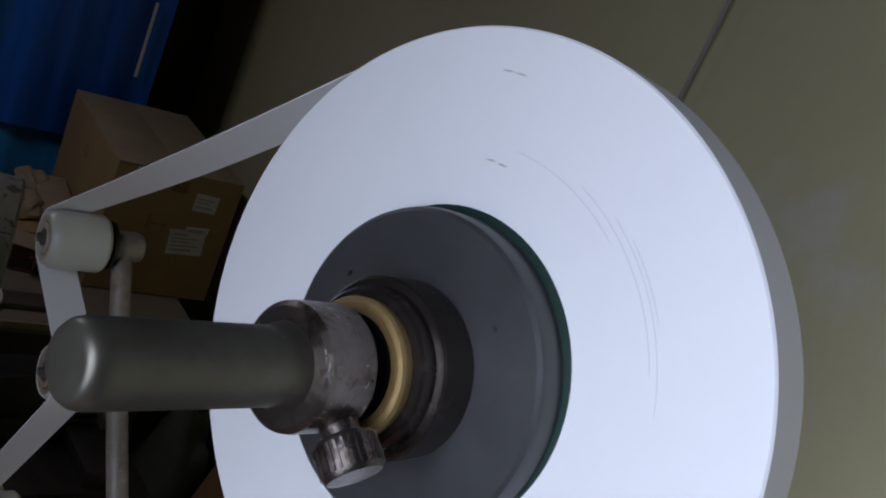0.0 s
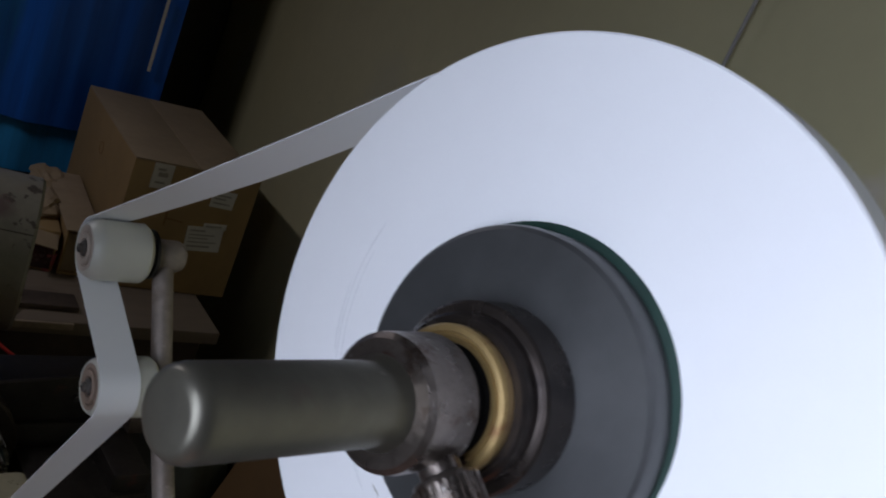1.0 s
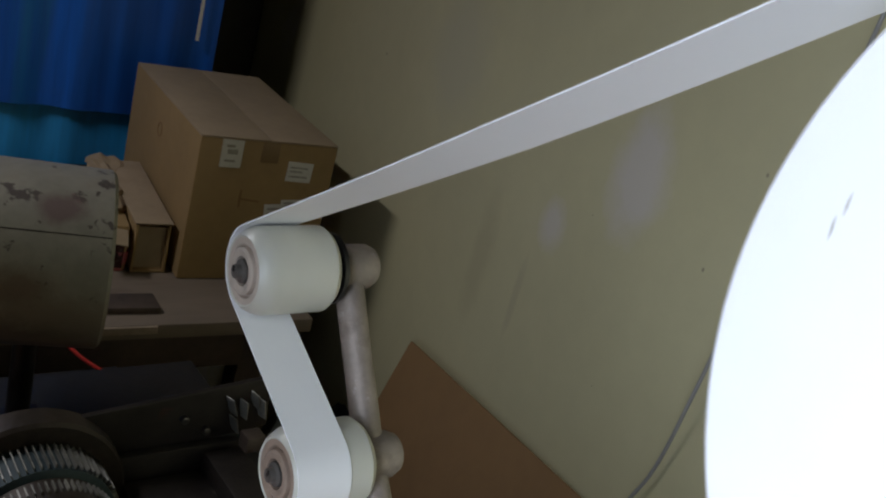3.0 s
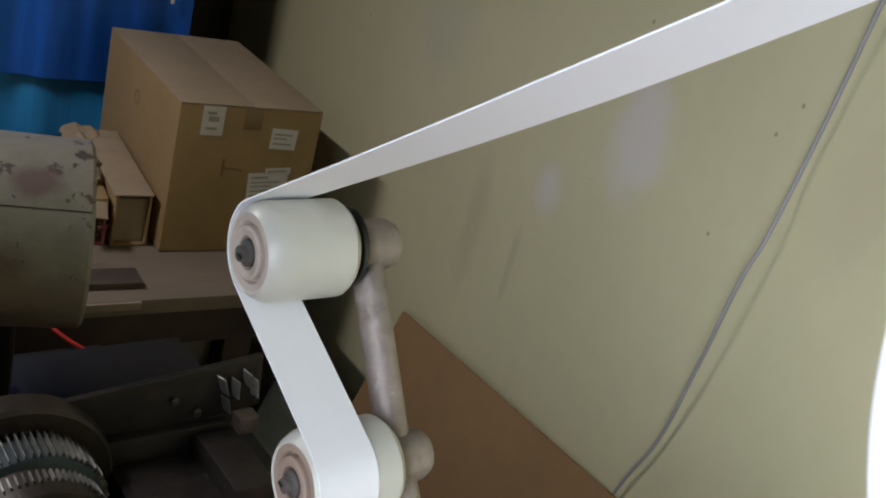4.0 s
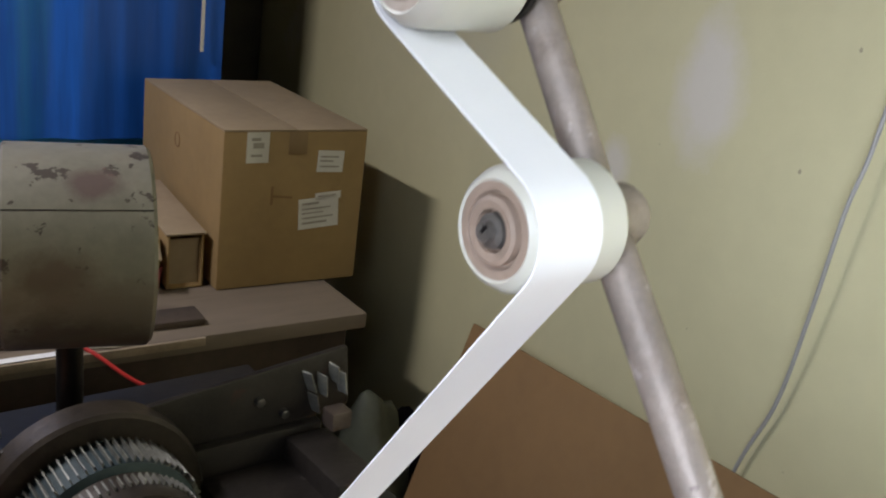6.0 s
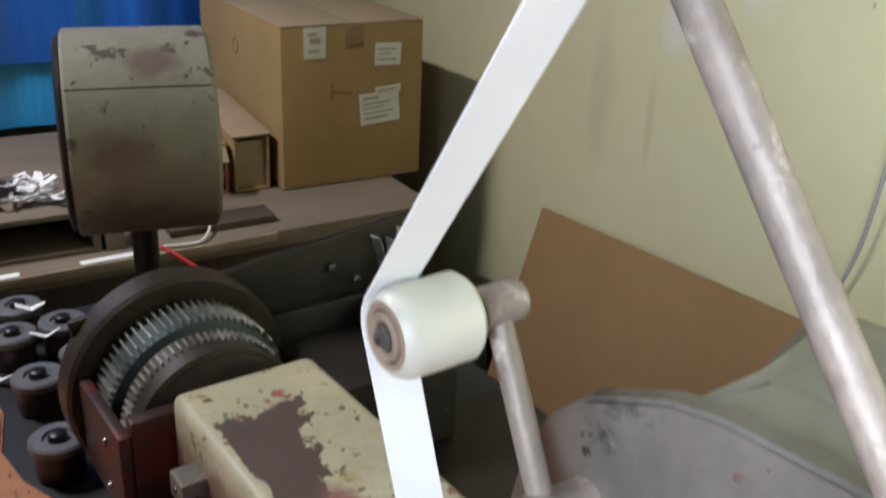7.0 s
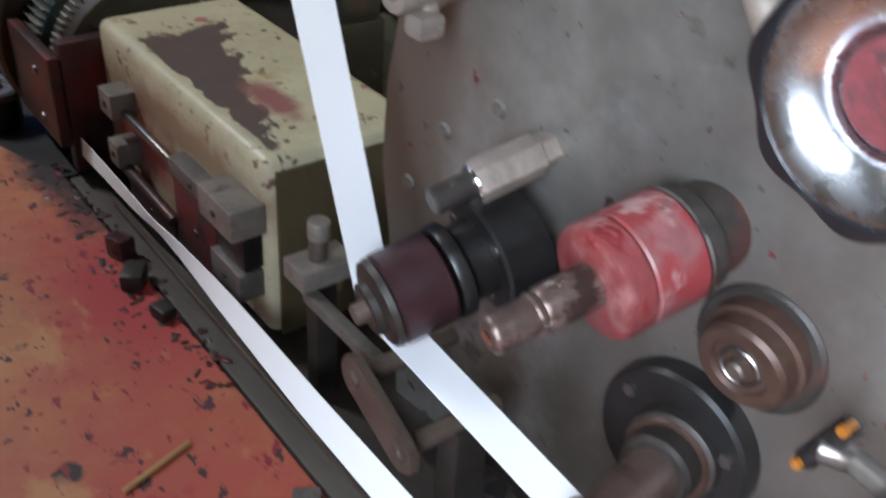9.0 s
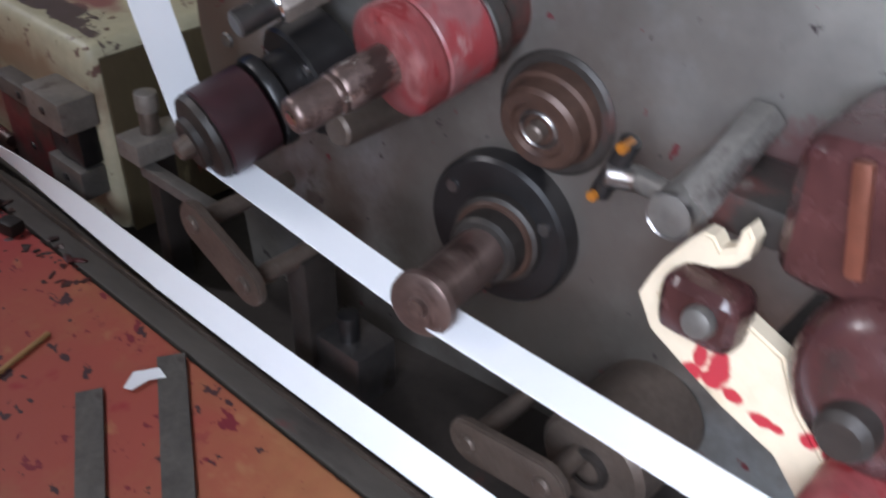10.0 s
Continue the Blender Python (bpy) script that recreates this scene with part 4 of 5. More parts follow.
def inker():
    t = thing("ink_roller", pose(*INKER, 0, *INKER_LEAN), "dark maroon inked roller with steel end caps", "roller")
    part("tip", lathe([(-0.008, 0), (-0.008, 0.004), (-0.007, 0.005), (0.0, 0.0055)], 24), M_RUSTY, t, "", True)
    part("end_cap", lathe([(0.0, 0.0), (-0.002, 0.0105), (-0.001, 0.0125), (0.002, 0.013), (0.0025, 0.0175), (0.004, 0.0205), (0.007, 0.0215), (0.0085, 0.0205), (0.0085, 0)], 48), M_DARKRUST, t, "grey end cap", True)
    part("sleeve", lathe([(0.0085, 0.0), (0.0085, 0.0205), (0.0095, 0.0218), (0.034, 0.0218), (0.0355, 0.0205), (0.0355, 0)], 56), M_INKROLL, t, "maroon inked sleeve", True)
    part("back_disc", lathe([(0.037, 0), (0.037, 0.0222), (0.0385, 0.023), (0.043, 0.023), (0.0445, 0.0215), (0.046, 0.0185), (0.058, 0.0185), (0.058, 0)], 48), M_BLACK, t, "", True)
    return t


def inker_mount():
    t = thing("roller_flange", pose(*INKER, 0, *INKER_LEAN) @ pose(0.066, 0, 0), "black round flange bolted to the machine plate", "flange")
    m = pose(*INKER, 0, *INKER_LEAN) @ pose(0.057, 0, 0)
    f = part("flange", lathe([(0.0, 0), (0.0, 0.027), (0.0015, 0.0285), (0.012, 0.0285), (0.024, 0.0285), (0.024, 0)], 56, m), M_BLACK, t)
    for a in (20, 140, 260):
        part("screw", lathe([(-0.001, 0), (-0.001, 0.0028), (0.0, 0.003)], 12, m @ pose(0, 0.0235 * math.cos(radians(a)), 0.0235 * math.sin(radians(a)))), M_STEEL, f)


def red_roller():
    t = thing("red_roller", pose(*RED, 0, *RED_LEAN), "red ink-smeared rubber roller on a steel shaft", "roller")
    part("shaft", lathe([(0.0, 0.0), (0.0, 0.0060), (0.001, 0.0072), (0.003, 0.0078), (0.0185, 0.0078), (0.0195, 0.0086), (0.021, 0.0086), (0.022, 0.0080), (0.024, 0.0092), (0.048, 0.0092), (0.048, 0)], 32), M_BROWNSHAFT, t, "worn brown shaft end", True)
    part("centre_hole", lathe([(-0.0006, 0), (-0.0006, 0.0028), (-0.0002, 0.0032), (0.0, 0.0036)], 20), M_CHROME, t, "", True)
    part("front_sleeve", lathe([(0.046, 0.008), (0.0455, 0.0205), (0.047, 0.0232), (0.049, 0.0238), (0.0575, 0.0238), (0.0585, 0.0230), (0.0592, 0.0228), (0.0592, 0.008)], 56), M_RED, t, "bright red inked end", True)
    part("back_sleeve", lathe([(0.0592, 0.008), (0.0592, 0.0229), (0.0602, 0.0238), (0.082, 0.0238), (0.083, 0.0228), (0.083, 0.0)], 56), M_PALERED, t, "pale pink sleeve with red smears", True)
    part("rim_ring", lathe([(0.083, 0), (0.083, 0.0242), (0.0845, 0.0242), (0.085, 0.023), (0.085, 0)], 56), M_CHROME, t, "bright rim", True)
    part("collar", lathe([(0.085, 0), (0.085, 0.0215), (0.0865, 0.0225), (0.092, 0.0225), (0.0935, 0.021), (0.0945, 0.0195), (0.120, 0.0195), (0.120, 0)], 48), M_DARKRUST, t, "dark grey collar", True)
    return t


def idler_roller():
    t = thing("idler_roller", pose(*IDLER, 0, *IDLER_LEAN), "small brown steel idler over the tape", "roller")
    part("end_cap", lathe([(-0.003, 0), (-0.003, 0.004), (-0.0005, 0.0045), (0.0, 0.0125), (0.001, 0.0145), (0.0045, 0.0150), (0.0055, 0.0138), (0.0055, 0)], 40), M_BROWNSHAFT, t, "", True)
    part("sleeve", lathe([(0.0055, 0), (0.0055, 0.0120), (0.056, 0.0120), (0.056, 0.0)], 40), M_BROWNSHAFT, t, "", True)
    return t


def idler_mount():
    m = pose(*IDLER, 0, *IDLER_LEAN) @ pose(0.062, 0, 0)
    t = thing("idler_flange", pose(*IDLER, 0, *IDLER_LEAN) @ pose(0.088, 0, 0), "black bolted flange around the idler shaft", "flange")
    flat = pose(0.066, -0.1815, 0.9755, 0, 0, 6)
    f = part("flange", lathe([(0.018, 0), (0.018, 0.0355), (0.020, 0.0372), (0.026, 0.0375), (0.040, 0.0375), (0.040, 0)], 56, flat), M_BLACK, t)
    part("sleeve", lathe([(-0.012, 0), (-0.012, 0.0148), (-0.010, 0.0165), (0.0, 0.0172), (0.0, 0.019), (0.0015, 0.0215), (0.018, 0.0222), (0.018, 0)], 48, m), M_DARKRUST, t, "dark greasy sleeve")
    part("rust_ring", lathe([(-0.0012, 0.0165), (-0.0012, 0.0186), (0.0002, 0.0196), (0.0016, 0.0186)], 40, m), M_HUBRUST, t, "rusty brown ring")
    for a in (35, 155, 275):
        part("screw", lathe([(0.0165, 0), (0.0165, 0.003), (0.018, 0.0032)], 12, flat @ pose(0, 0.0290 * math.cos(radians(a)), 0.0290 * math.sin(radians(a)))), M_STEEL, f)


def brown_hub():
    m = pose(*BROWN, 0, *BROWN_LEAN)
    t = thing("brown_hub", pose(0.092, BROWN[1], BROWN[2]), "greasy brown turned hub on the machine plate", "hub")
    flat = Matrix.Translation((m @ Vector((0.013, 0, 0)))) @ pose(0, 0, 0, 0, 0, 6)
    part("disc", lathe([(0.0, 0), (0.0, 0.0262), (0.0015, 0.0280), (0.006, 0.0284), (0.008, 0.0270), (0.030, 0.0270), (0.030, 0)], 48, flat), M_DARKRUST, t)
    part("drum", lathe([(0.002, 0), (0.002, 0.0120), (0.0, 0.0132), (0.0, 0.0180), (0.002, 0.0198), (0.009, 0.0205), (0.010, 0.0225), (0.018, 0.0228), (0.018, 0)], 48, m), M_HUBRUST, t, "brown rusty drum")
    part("spring_ring", lathe([(0.001, 0.0075), (0.0002, 0.0083), (0.001, 0.0092), (0.002, 0.0092)], 40, m), M_STEEL, t)
    part("screw", lathe([(-0.003, 0), (-0.003, 0.003), (-0.002, 0.0042), (0.002, 0.0045)], 24, m), M_RUSTY, t)


def stud():
    m = pose(*STUD, 0, *STUD_LEAN)
    t = thing("plate_stud", pose(0.08, STUD[1], STUD[2]), "steel stud with a hexagon body on the plate", "stud")
    part("pin", lathe([(0.0, 0), (0.0, 0.0052), (0.001, 0.0062), (0.024, 0.0062), (0.024, 0)], 28, m), M_STEEL, t)
    part("hex_body", lathe([(0.020, 0), (0.020, 0.0080), (0.0225, 0.0100), (0.053, 0.0100), (0.054, 0.0085), (0.062, 0.008), (0.062, 0)], 6, m), M_ARM, t)
    part("edge_ring", lathe([(0.0195, 0), (0.0195, 0.0078), (0.0205, 0.0084), (0.0212, 0.0078)], 24, m), M_CHROME, t)
    m = pose(0.045, -0.118, 1.020)
    t = thing("plate_stud", pose(0.09, -0.118, 1.020), "plain short round stud below the red roller", "stud")
    part("pin", lathe([(0.0, 0), (0.0, 0.007), (0.0015, 0.0085), (0.05, 0.0085), (0.05, 0)], 28, m), M_RUSTY, t)

# ---- the machine ----
PLATE = pose(0.080, -0.03, 0, 0, 0, 6)      # local x: depth, y: along the plate


def machine_plate():
    """The upright side plate with its rounded shoulder."""
    t = thing("machine_plate", PLATE @ pose(0, -0.2, 0.86), "bare grey steel machine plate with stains and red ink specks", "machine plate")
    outline = [(0.040, 0.86), (0.046, 0.94), (0.060, 1.02), (0.058, 1.07), (0.045, 1.135), (0.034, 1.160), (0.014, 1.180), (-0.022, 1.196), (-0.045, 1.200), (-0.5, 1.197), (-0.62, 1.17), (-0.66, 1.10), (-0.66, 0.86)]
    bm = bmesh.new()
    f = bm.faces.new([bm.verts.new((0, y, z)) for y, z in outline])
    g = bmesh.ops.extrude_face_region(bm, geom=[f])
    bmesh.ops.translate(bm, verts=[x for x in g["geom"] if isinstance(x, bmesh.types.BMVert)], vec=(0.014, 0, 0))
    bmesh.ops.bevel(bm, geom=[e for e in bm.edges if abs(e.verts[0].co.x - e.verts[1].co.x) < 1e-6], offset=0.0022, segments=2, affect="EDGES")
    bm.transform(PLATE)
    p = part("side_plate", bm, M_PLATE, t)
    for y, z in ((-0.0, 1.165), (-0.022, 1.083), (0.012, 1.058), (0.036, 1.018), (-0.20, 1.15), (-0.33, 1.12)):
        m = PLATE @ pose(0, y, z)
        part("bolt", lathe([(-0.0012, 0), (-0.0014, 0.0024), (-0.0016, 0.0034), (-0.0004, 0.0042), (0.0, 0.0044)], 16, m), M_DIRTY, p, "round bolt head")
    # the casting behind it, with a sloping rounded top
    bm = bmesh.new()
    prof = [(0.014, 1.185), (0.05, 1.197), (0.10, 1.196), (0.16, 1.180), (0.22, 1.145), (0.26, 1.09), (0.27, 0.86), (0.014, 0.86)]
    left = [bm.verts.new((x, 0.03 + 0.03 * min(1, max(0, (x - 0.014) / 0.28)) - (0.07 if z > 1.19 else 0.04 if z > 1.12 else 0), z)) for x, z in prof]
    right = [bm.verts.new((x, -0.62, z)) for x, z in prof]
    n = len(prof)
    for i in range(n):
        bm.faces.new((left[i], left[(i + 1) % n], right[(i + 1) % n], right[i]))
    bm.faces.new(left), bm.faces.new(right)
    bmesh.ops.bevel(bm, geom=list(bm.edges), offset=0.006, segments=3, affect="EDGES")
    bm.transform(PLATE)
    part("casting", bm, M_BODY, t, "olive-grey casting with a rounded top")
    # the bed under the rollers
    part("bed", box((0.030, -0.95, 0.80), (0.40, 0.40, 0.868), 0.003), M_DARKRUST, t, "dark greasy machine bed")
    part("bed_rail", box((-0.0025, -0.95, 0.84), (0.030, 0.36, 0.8695), 0.0025), M_RAIL, t, "grimy brown rail beside the board")
    part("rail_lip", box((0.0115, -0.95, 0.8695), (0.0135, 0.30, 0.8745), 0.0006), M_RUSTY, t)
    part("pedestal", box((0.06, -0.8, 0.0), (0.36, 0.30, 0.80), 0.01), M_BODY, t)


def handwheel():
    m = pose(0.020, -0.251, 1.183, 0, -4, 3)
    t = thing("handwheel", pose(0.09, -0.251, 1.183), "chromed handwheel with a black scalloped rim and red hub", "handwheel")
    
    bm = bmesh.new()
    seg, prof = 96, [(0.0, 0.0300), (-0.0035, 0.0325), (-0.0025, 0.0360), (0.004, 0.0386), (0.012, 0.0392), (0.020, 0.0375), (0.022, 0.032), (0.022, 0.0270)]
    rings = []
    for x, r in prof:
        rings.append([bm.verts.new((x, (r + (0.0013 * math.cos(8 * 2 * math.pi * i / seg) if r > 0.034 else 0)) * math.cos(2 * math.pi * i / seg),
                                    (r + (0.0013 * math.cos(8 * 2 * math.pi * i / seg) if r > 0.034 else 0)) * math.sin(2 * math.pi * i / seg))) for i in range(seg)])
    for a, c in zip(rings, rings[1:] + rings[:1]):
        for i in range(seg):
            bm.faces.new((a[i], c[i], c[(i + 1) % seg], a[(i + 1) % seg]))
    bm.transform(m)
    part("rim", bm, M_RIM, t, "black scalloped rim")
    part("dish", lathe([(-0.002, 0.0328), (-0.0048, 0.0300), (-0.0045, 0.0250), (-0.001, 0.0190), (0.003, 0.0162), (0.005, 0.0155), (0.005, 0.0)], 72, m), M_DISH, t, "polished chrome dish")
    part("hub", lathe([(0.0045, 0.0150), (0.0025, 0.0138), (0.0015, 0.009), (0.001, 0.0)], 48, m), M_HUBRED, t, "red paint-stained hub")
    part("axle", rod((0.036, -0.251, 1.183), (0.104, -0.249, 1.186), 0.016), M_BLACK, t)


def cream_housing():
    t = thing("cream_housing", pose(0.035, 0.09, 0.87), "cream enamelled gear housing with worn and chipped paint", "machine housing")
    part("cover", box((0.035, 0.090, 0.872), (0.150, 0.353, 1.001), 0.010, seg=4), M_CREAM, t)
    part("end_panel", box((0.042, 0.0878, 0.873), (0.1440, 0.0915, 0.9925), 0.001), M_CREAMSIDE, t, "dark olive-stained end panel")
    # slide rods and brackets along the operator's side
    for z, x, r, y0, y1, mt in ((0.949, 0.026, 0.0034, 0.195, 0.312, M_STEEL), (0.903, 0.023, 0.0044, 0.205, 0.305, M_GUARD)):
        part("slide_rod", rod((x, y0, z), (x, y1, z + 0.002), r), mt, t)
    for y0, y1, z0, z1, x0, mt in ((0.288, 0.312, 0.946, 0.966, 0.016, M_GREYSTEEL), (0.288, 0.306, 0.906, 0.926, 0.016, M_GREYSTEEL), (0.136, 0.205, 0.943, 0.956, 0.022, M_DIRTY),
                                   (0.092, 0.136, 0.951, 0.972, 0.012, M_GREYSTEEL), (0.097, 0.134, 0.924, 0.951, 0.022, M_BLACK), (0.097, 0.138, 0.902, 0.922, 0.018, M_DIRTY),
                                   (0.140, 0.205, 0.880, 0.942, 0.024, M_GUARD), (0.215, 0.30, 0.874, 0.892, 0.026, M_GUARD)):
        b = part("bracket", box((x0, y0, z0), (0.036, y1, z1), 0.0018), mt, t)
        part("screw", lathe([(-0.0010, 0), (-0.0010, 0.0024), (0, 0.0028)], 12, pose(x0, (y0 + y1) / 2, (z0 + z1) / 2)), M_BLACK, b)
    part("guard", box((0.004, 0.352, 0.876), (0.045, 0.366, 0.985), 0.003), M_GUARD, t, "maroon stained guard plate")
    part("guard", box((-0.006, 0.352, 0.90), (0.004, 0.45, 0.975), 0.003), M_GUARD, t, "maroon stained guard plate")
    for z in (0.915, 0.955):
        part("screw", lathe([(-0.002, 0), (-0.002, 0.003), (0, 0.0036)], 12, pose(-0.006, 0.385, z)), M_STEEL, t)


def type_wheel():
    """A wheel with two rows of thin type slugs, half inside a dark guard."""
    cx, cz, R = 0.079, 0.947, 0.0758
    base = pose(cx, 0.417, cz, 0, 0, 90)          # local x runs along the machine
    t = thing("type_wheel", pose(cx, 0.42, 0.87), "dark wheel with two rows of bright type slugs", "wheel")
    w = part("wheel", lathe([(-0.045, 0), (-0.045, R - 0.014), (-0.043, R - 0.010), (-0.008, R - 0.010), (-0.005, R - 0.003), (0.055, R - 0.003), (0.055, 0)], 72, base), M_TEAL, t)
    for k in range(46):
        a = -20 + k * 220 / 45
        m = base @ pose(0, 0, 0, a, 0, 0)
        part("slug", box((-0.003, R - 0.008, -0.00055), (0.030, R + 0.0012 + 0.0006 * (k % 2), 0.00055), m=m), M_TEETH, w)
        part("slug", box((-0.028, R - 0.014, -0.0007), (-0.015, R - 0.006, 0.0007), m=m), M_TEETH, w)
    part("guard_ring", lathe([(0.034, R - 0.02), (0.034, R + 0.016), (0.038, R + 0.019), (0.062, R + 0.019), (0.066, R + 0.014), (0.066, 0)], 72, base), M_RINGRUST, t, "brown greasy rounded guard")
    part("front_band", lathe([(-0.0455, R - 0.016), (-0.0440, R - 0.0095), (-0.0085, R - 0.0092), (-0.0080, R - 0.012)], 72, base), M_RINGRUST, w, "brown band")
    part("guard_lip", lathe([(-0.048, R - 0.05), (-0.048, R - 0.018), (-0.046, R - 0.014), (-0.038, R - 0.014), (-0.038, R - 0.05)], 60, base), M_DARKRUST, t)
    lever = thing("clamp_lever", pose(0.26, 0.47, 0.87), "dark greasy lever plate with small screws", "machine lever")
    part("plate", box((0.00, 0.482, 0.97), (0.335, 0.474, 1.035), 0.004, Matrix.Translation((0.2, 0.46, 1.0)) @ pose(0, 0, 0, 0, -6, 0) @ Matrix.Translation((-0.2, -0.46, -1.0))), M_DARKRUST, lever)
    part("support", box((0.16, 0.462, 0.868), (0.30, 0.474, 0.98), 0.003), M_DARKRUST, lever)
    for k, (x, z) in enumerate(((0.285, 1.022), (0.300, 1.016), (0.312, 1.026), (0.322, 1.014), (0.292, 0.998))):
        part("fin", box((-0.0007, -0.006, -0.013), (0.0007, 0.006, 0.013), 0.0003, pose(x, 0.468, z, 6 * (k % 3), -24 + 9 * (k % 2), 20)), M_TEETH, lever, "thin bright fin")
    for x, z in ((0.235, 1.010), (0.262, 0.992)):
        part("screw", rod((x, 0.475, z), (x, 0.468, z), 0.0045, 14), M_STEEL, lever)
    part("stop_block", box((0.255, 0.36, 0.950), (0.30, 0.455, 0.978), 0.004), M_DARKRUST, lever)
    part("block", box((0.17, 0.352, 0.868), (0.30, 0.455, 0.955), 0.004), M_DARKRUST, lever)
    part("clip", box((0.29, 0.43, 0.985), (0.312, 0.45, 1.004), 0.003), M_RUSTY, lever)


def ink_pots():
    pots = []
    for i, (x, y, h) in enumerate(((0.043, 0.703, 0), (-0.007, 0.602, 0), (-0.019, 0.489, 0), (-0.008, 0.700, 0), (0.044, 0.628, 0), (-0.055, 0.735, 0), (0.012, 0.762, 0), (-0.10, 0.765, 0))):
        if not pots:
            t = thing("ink_pot", pose(x, y, 0.867), "small maroon ink pot with a grey ring lid", "pot", "ink pots on the bench")
            up = pose(x, y, 0.867, 0, -90, 0)
            part("jar", lathe([(0, 0), (0, 0.019), (0.002, 0.021), (0.026, 0.021), (0.028, 0.019), (0.028, 0)], 32, up), M_POT, t)
            part("lid", lathe([(0.028, 0), (0.028, 0.023), (0.030, 0.0245), (0.035, 0.0245), (0.037, 0.0225), (0.0372, 0.013), (0.0345, 0.0115), (0.0345, 0)], 32, up), M_GREYLID, t)
            part("knob", lathe([(0.0345, 0.0085), (0.041, 0.0075), (0.042, 0.006), (0.042, 0)], 16, up), M_BLACK, t)
            pots.append(t)
        else:
            pots.append(copy_thing(pots[0], pose(x, y, 0.867, 0, 0, 40 * i)))
    random.seed(5)
    for k, (x, y, z) in enumerate(((-0.030, 0.665, 0.868), (0.018, 0.665, 0.904), (0.020, 0.735, 0.904), (-0.035, 0.745, 0.904), (0.070, 0.650, 0.868), (-0.055, 0.700, 0.872))):
        m = pose(x, y, z + 0.002, random.uniform(-8, 8), random.uniform(-10, 10), random.uniform(0, 180))
        bm = ribbon([((0.010 * s, -0.004 - 0.001 * s, 0.004 * abs(s) + 0.002), (0.010 * s, 0.004, 0.005 * abs(s) + 0.002)) for s in (-1.4, -0.7, 0, 0.7, 1.5)])
        bm.transform(m)
        solo("paper_scrap", bm, M_PAPER, m, "small torn white paper scrap", "paper scrap", "paper scraps among the pots")


def bench():
    t = thing("bench", pose(-0.35, -0.1, 0), "work bench top of orange board stained with red ink", "bench")
    outline = [(-0.62, -1.0), (-0.004, -1.0), (-0.004, 0.375), (-0.018, 0.405), (-0.030, 0.440), (-0.050, 0.492), (-0.056, 0.545), (-0.040, 0.610), (-0.046, 0.655), (-0.075, 0.672), (-0.62, 0.70)]
    bm = bmesh.new()
    f = bm.faces.new([bm.verts.new((x, y, 0.852)) for x, y in outline])
    g = bmesh.ops.extrude_face_region(bm, geom=[f])
    bmesh.ops.translate(bm, verts=[v for v in g["geom"] if isinstance(v, bmesh.types.BMVert)], vec=(0, 0, 0.018))
    bmesh.ops.bevel(bm, geom=[e for e in bm.edges if abs(e.verts[0].co.z - e.verts[1].co.z) < 1e-6], offset=0.002, segments=2, affect="EDGES")
    part("board", bm, M_ORANGE, t, "orange ink-stained board")
    part("edge", box((-0.62, 0.37, 0.838), (0.40, 0.80, 0.866), 0.002), M_BLACKTRAY, t, "dark grimy end of the bench")
    for x in (-0.57, -0.04):
        for y in (-0.93, 0.72):
            part("leg", box((x - 0.03, y - 0.03, 0), (x + 0.03, y + 0.03, 0.852), 0.004), M_WOODDARK, t)
    m = pose(-0.07, 0.027, 0.8717)
    solo("wooden_stick", rod((-0.092, 0.020, 0.8717), (-0.048, 0.034, 0.8717), 0.0016, 8), M_STICK, m, "thin pale wooden stick on the bench", "stick")
    # worn steel strips lying on the board
    for (x0, y0), (x1, y1), w in (((-0.011, -0.032), (-0.065, -0.1205), 0.0076), ((-0.0565, -0.025), (-0.0935, -0.091), 0.0068)):
        a, b = Vector((x0, y0, 0.8712)), Vector((x1, y1, 0.8712))
        d = (b - a).normalized()
        s = Vector((-d.y, d.x, 0)) * w
        bm = ribbon([(a - s, a + s), (a.lerp(b, 0.5) - s, a.lerp(b, 0.5) + s), (b + d * 0.08 - s, b + d * 0.08 + s)], 0.0022)
        solo("steel_strip", bm, M_DIRTY, Matrix.Translation(a), "flat grey steel strip lying on the board", "steel strip", "steel strips on the bench")
    bm = ribbon([((-0.043, -0.036, 0.8718), (-0.041, -0.041, 0.8722)), ((-0.033, -0.030, 0.8728), (-0.030, -0.041, 0.8722)), ((-0.022, -0.038, 0.8735), (-0.023, -0.046, 0.8725))], 0.0004)
    solo("paper_scrap", bm, M_PAPER, pose(-0.025, -0.02, 0.8715), "torn white paper scrap beside a steel strip", "paper scrap")


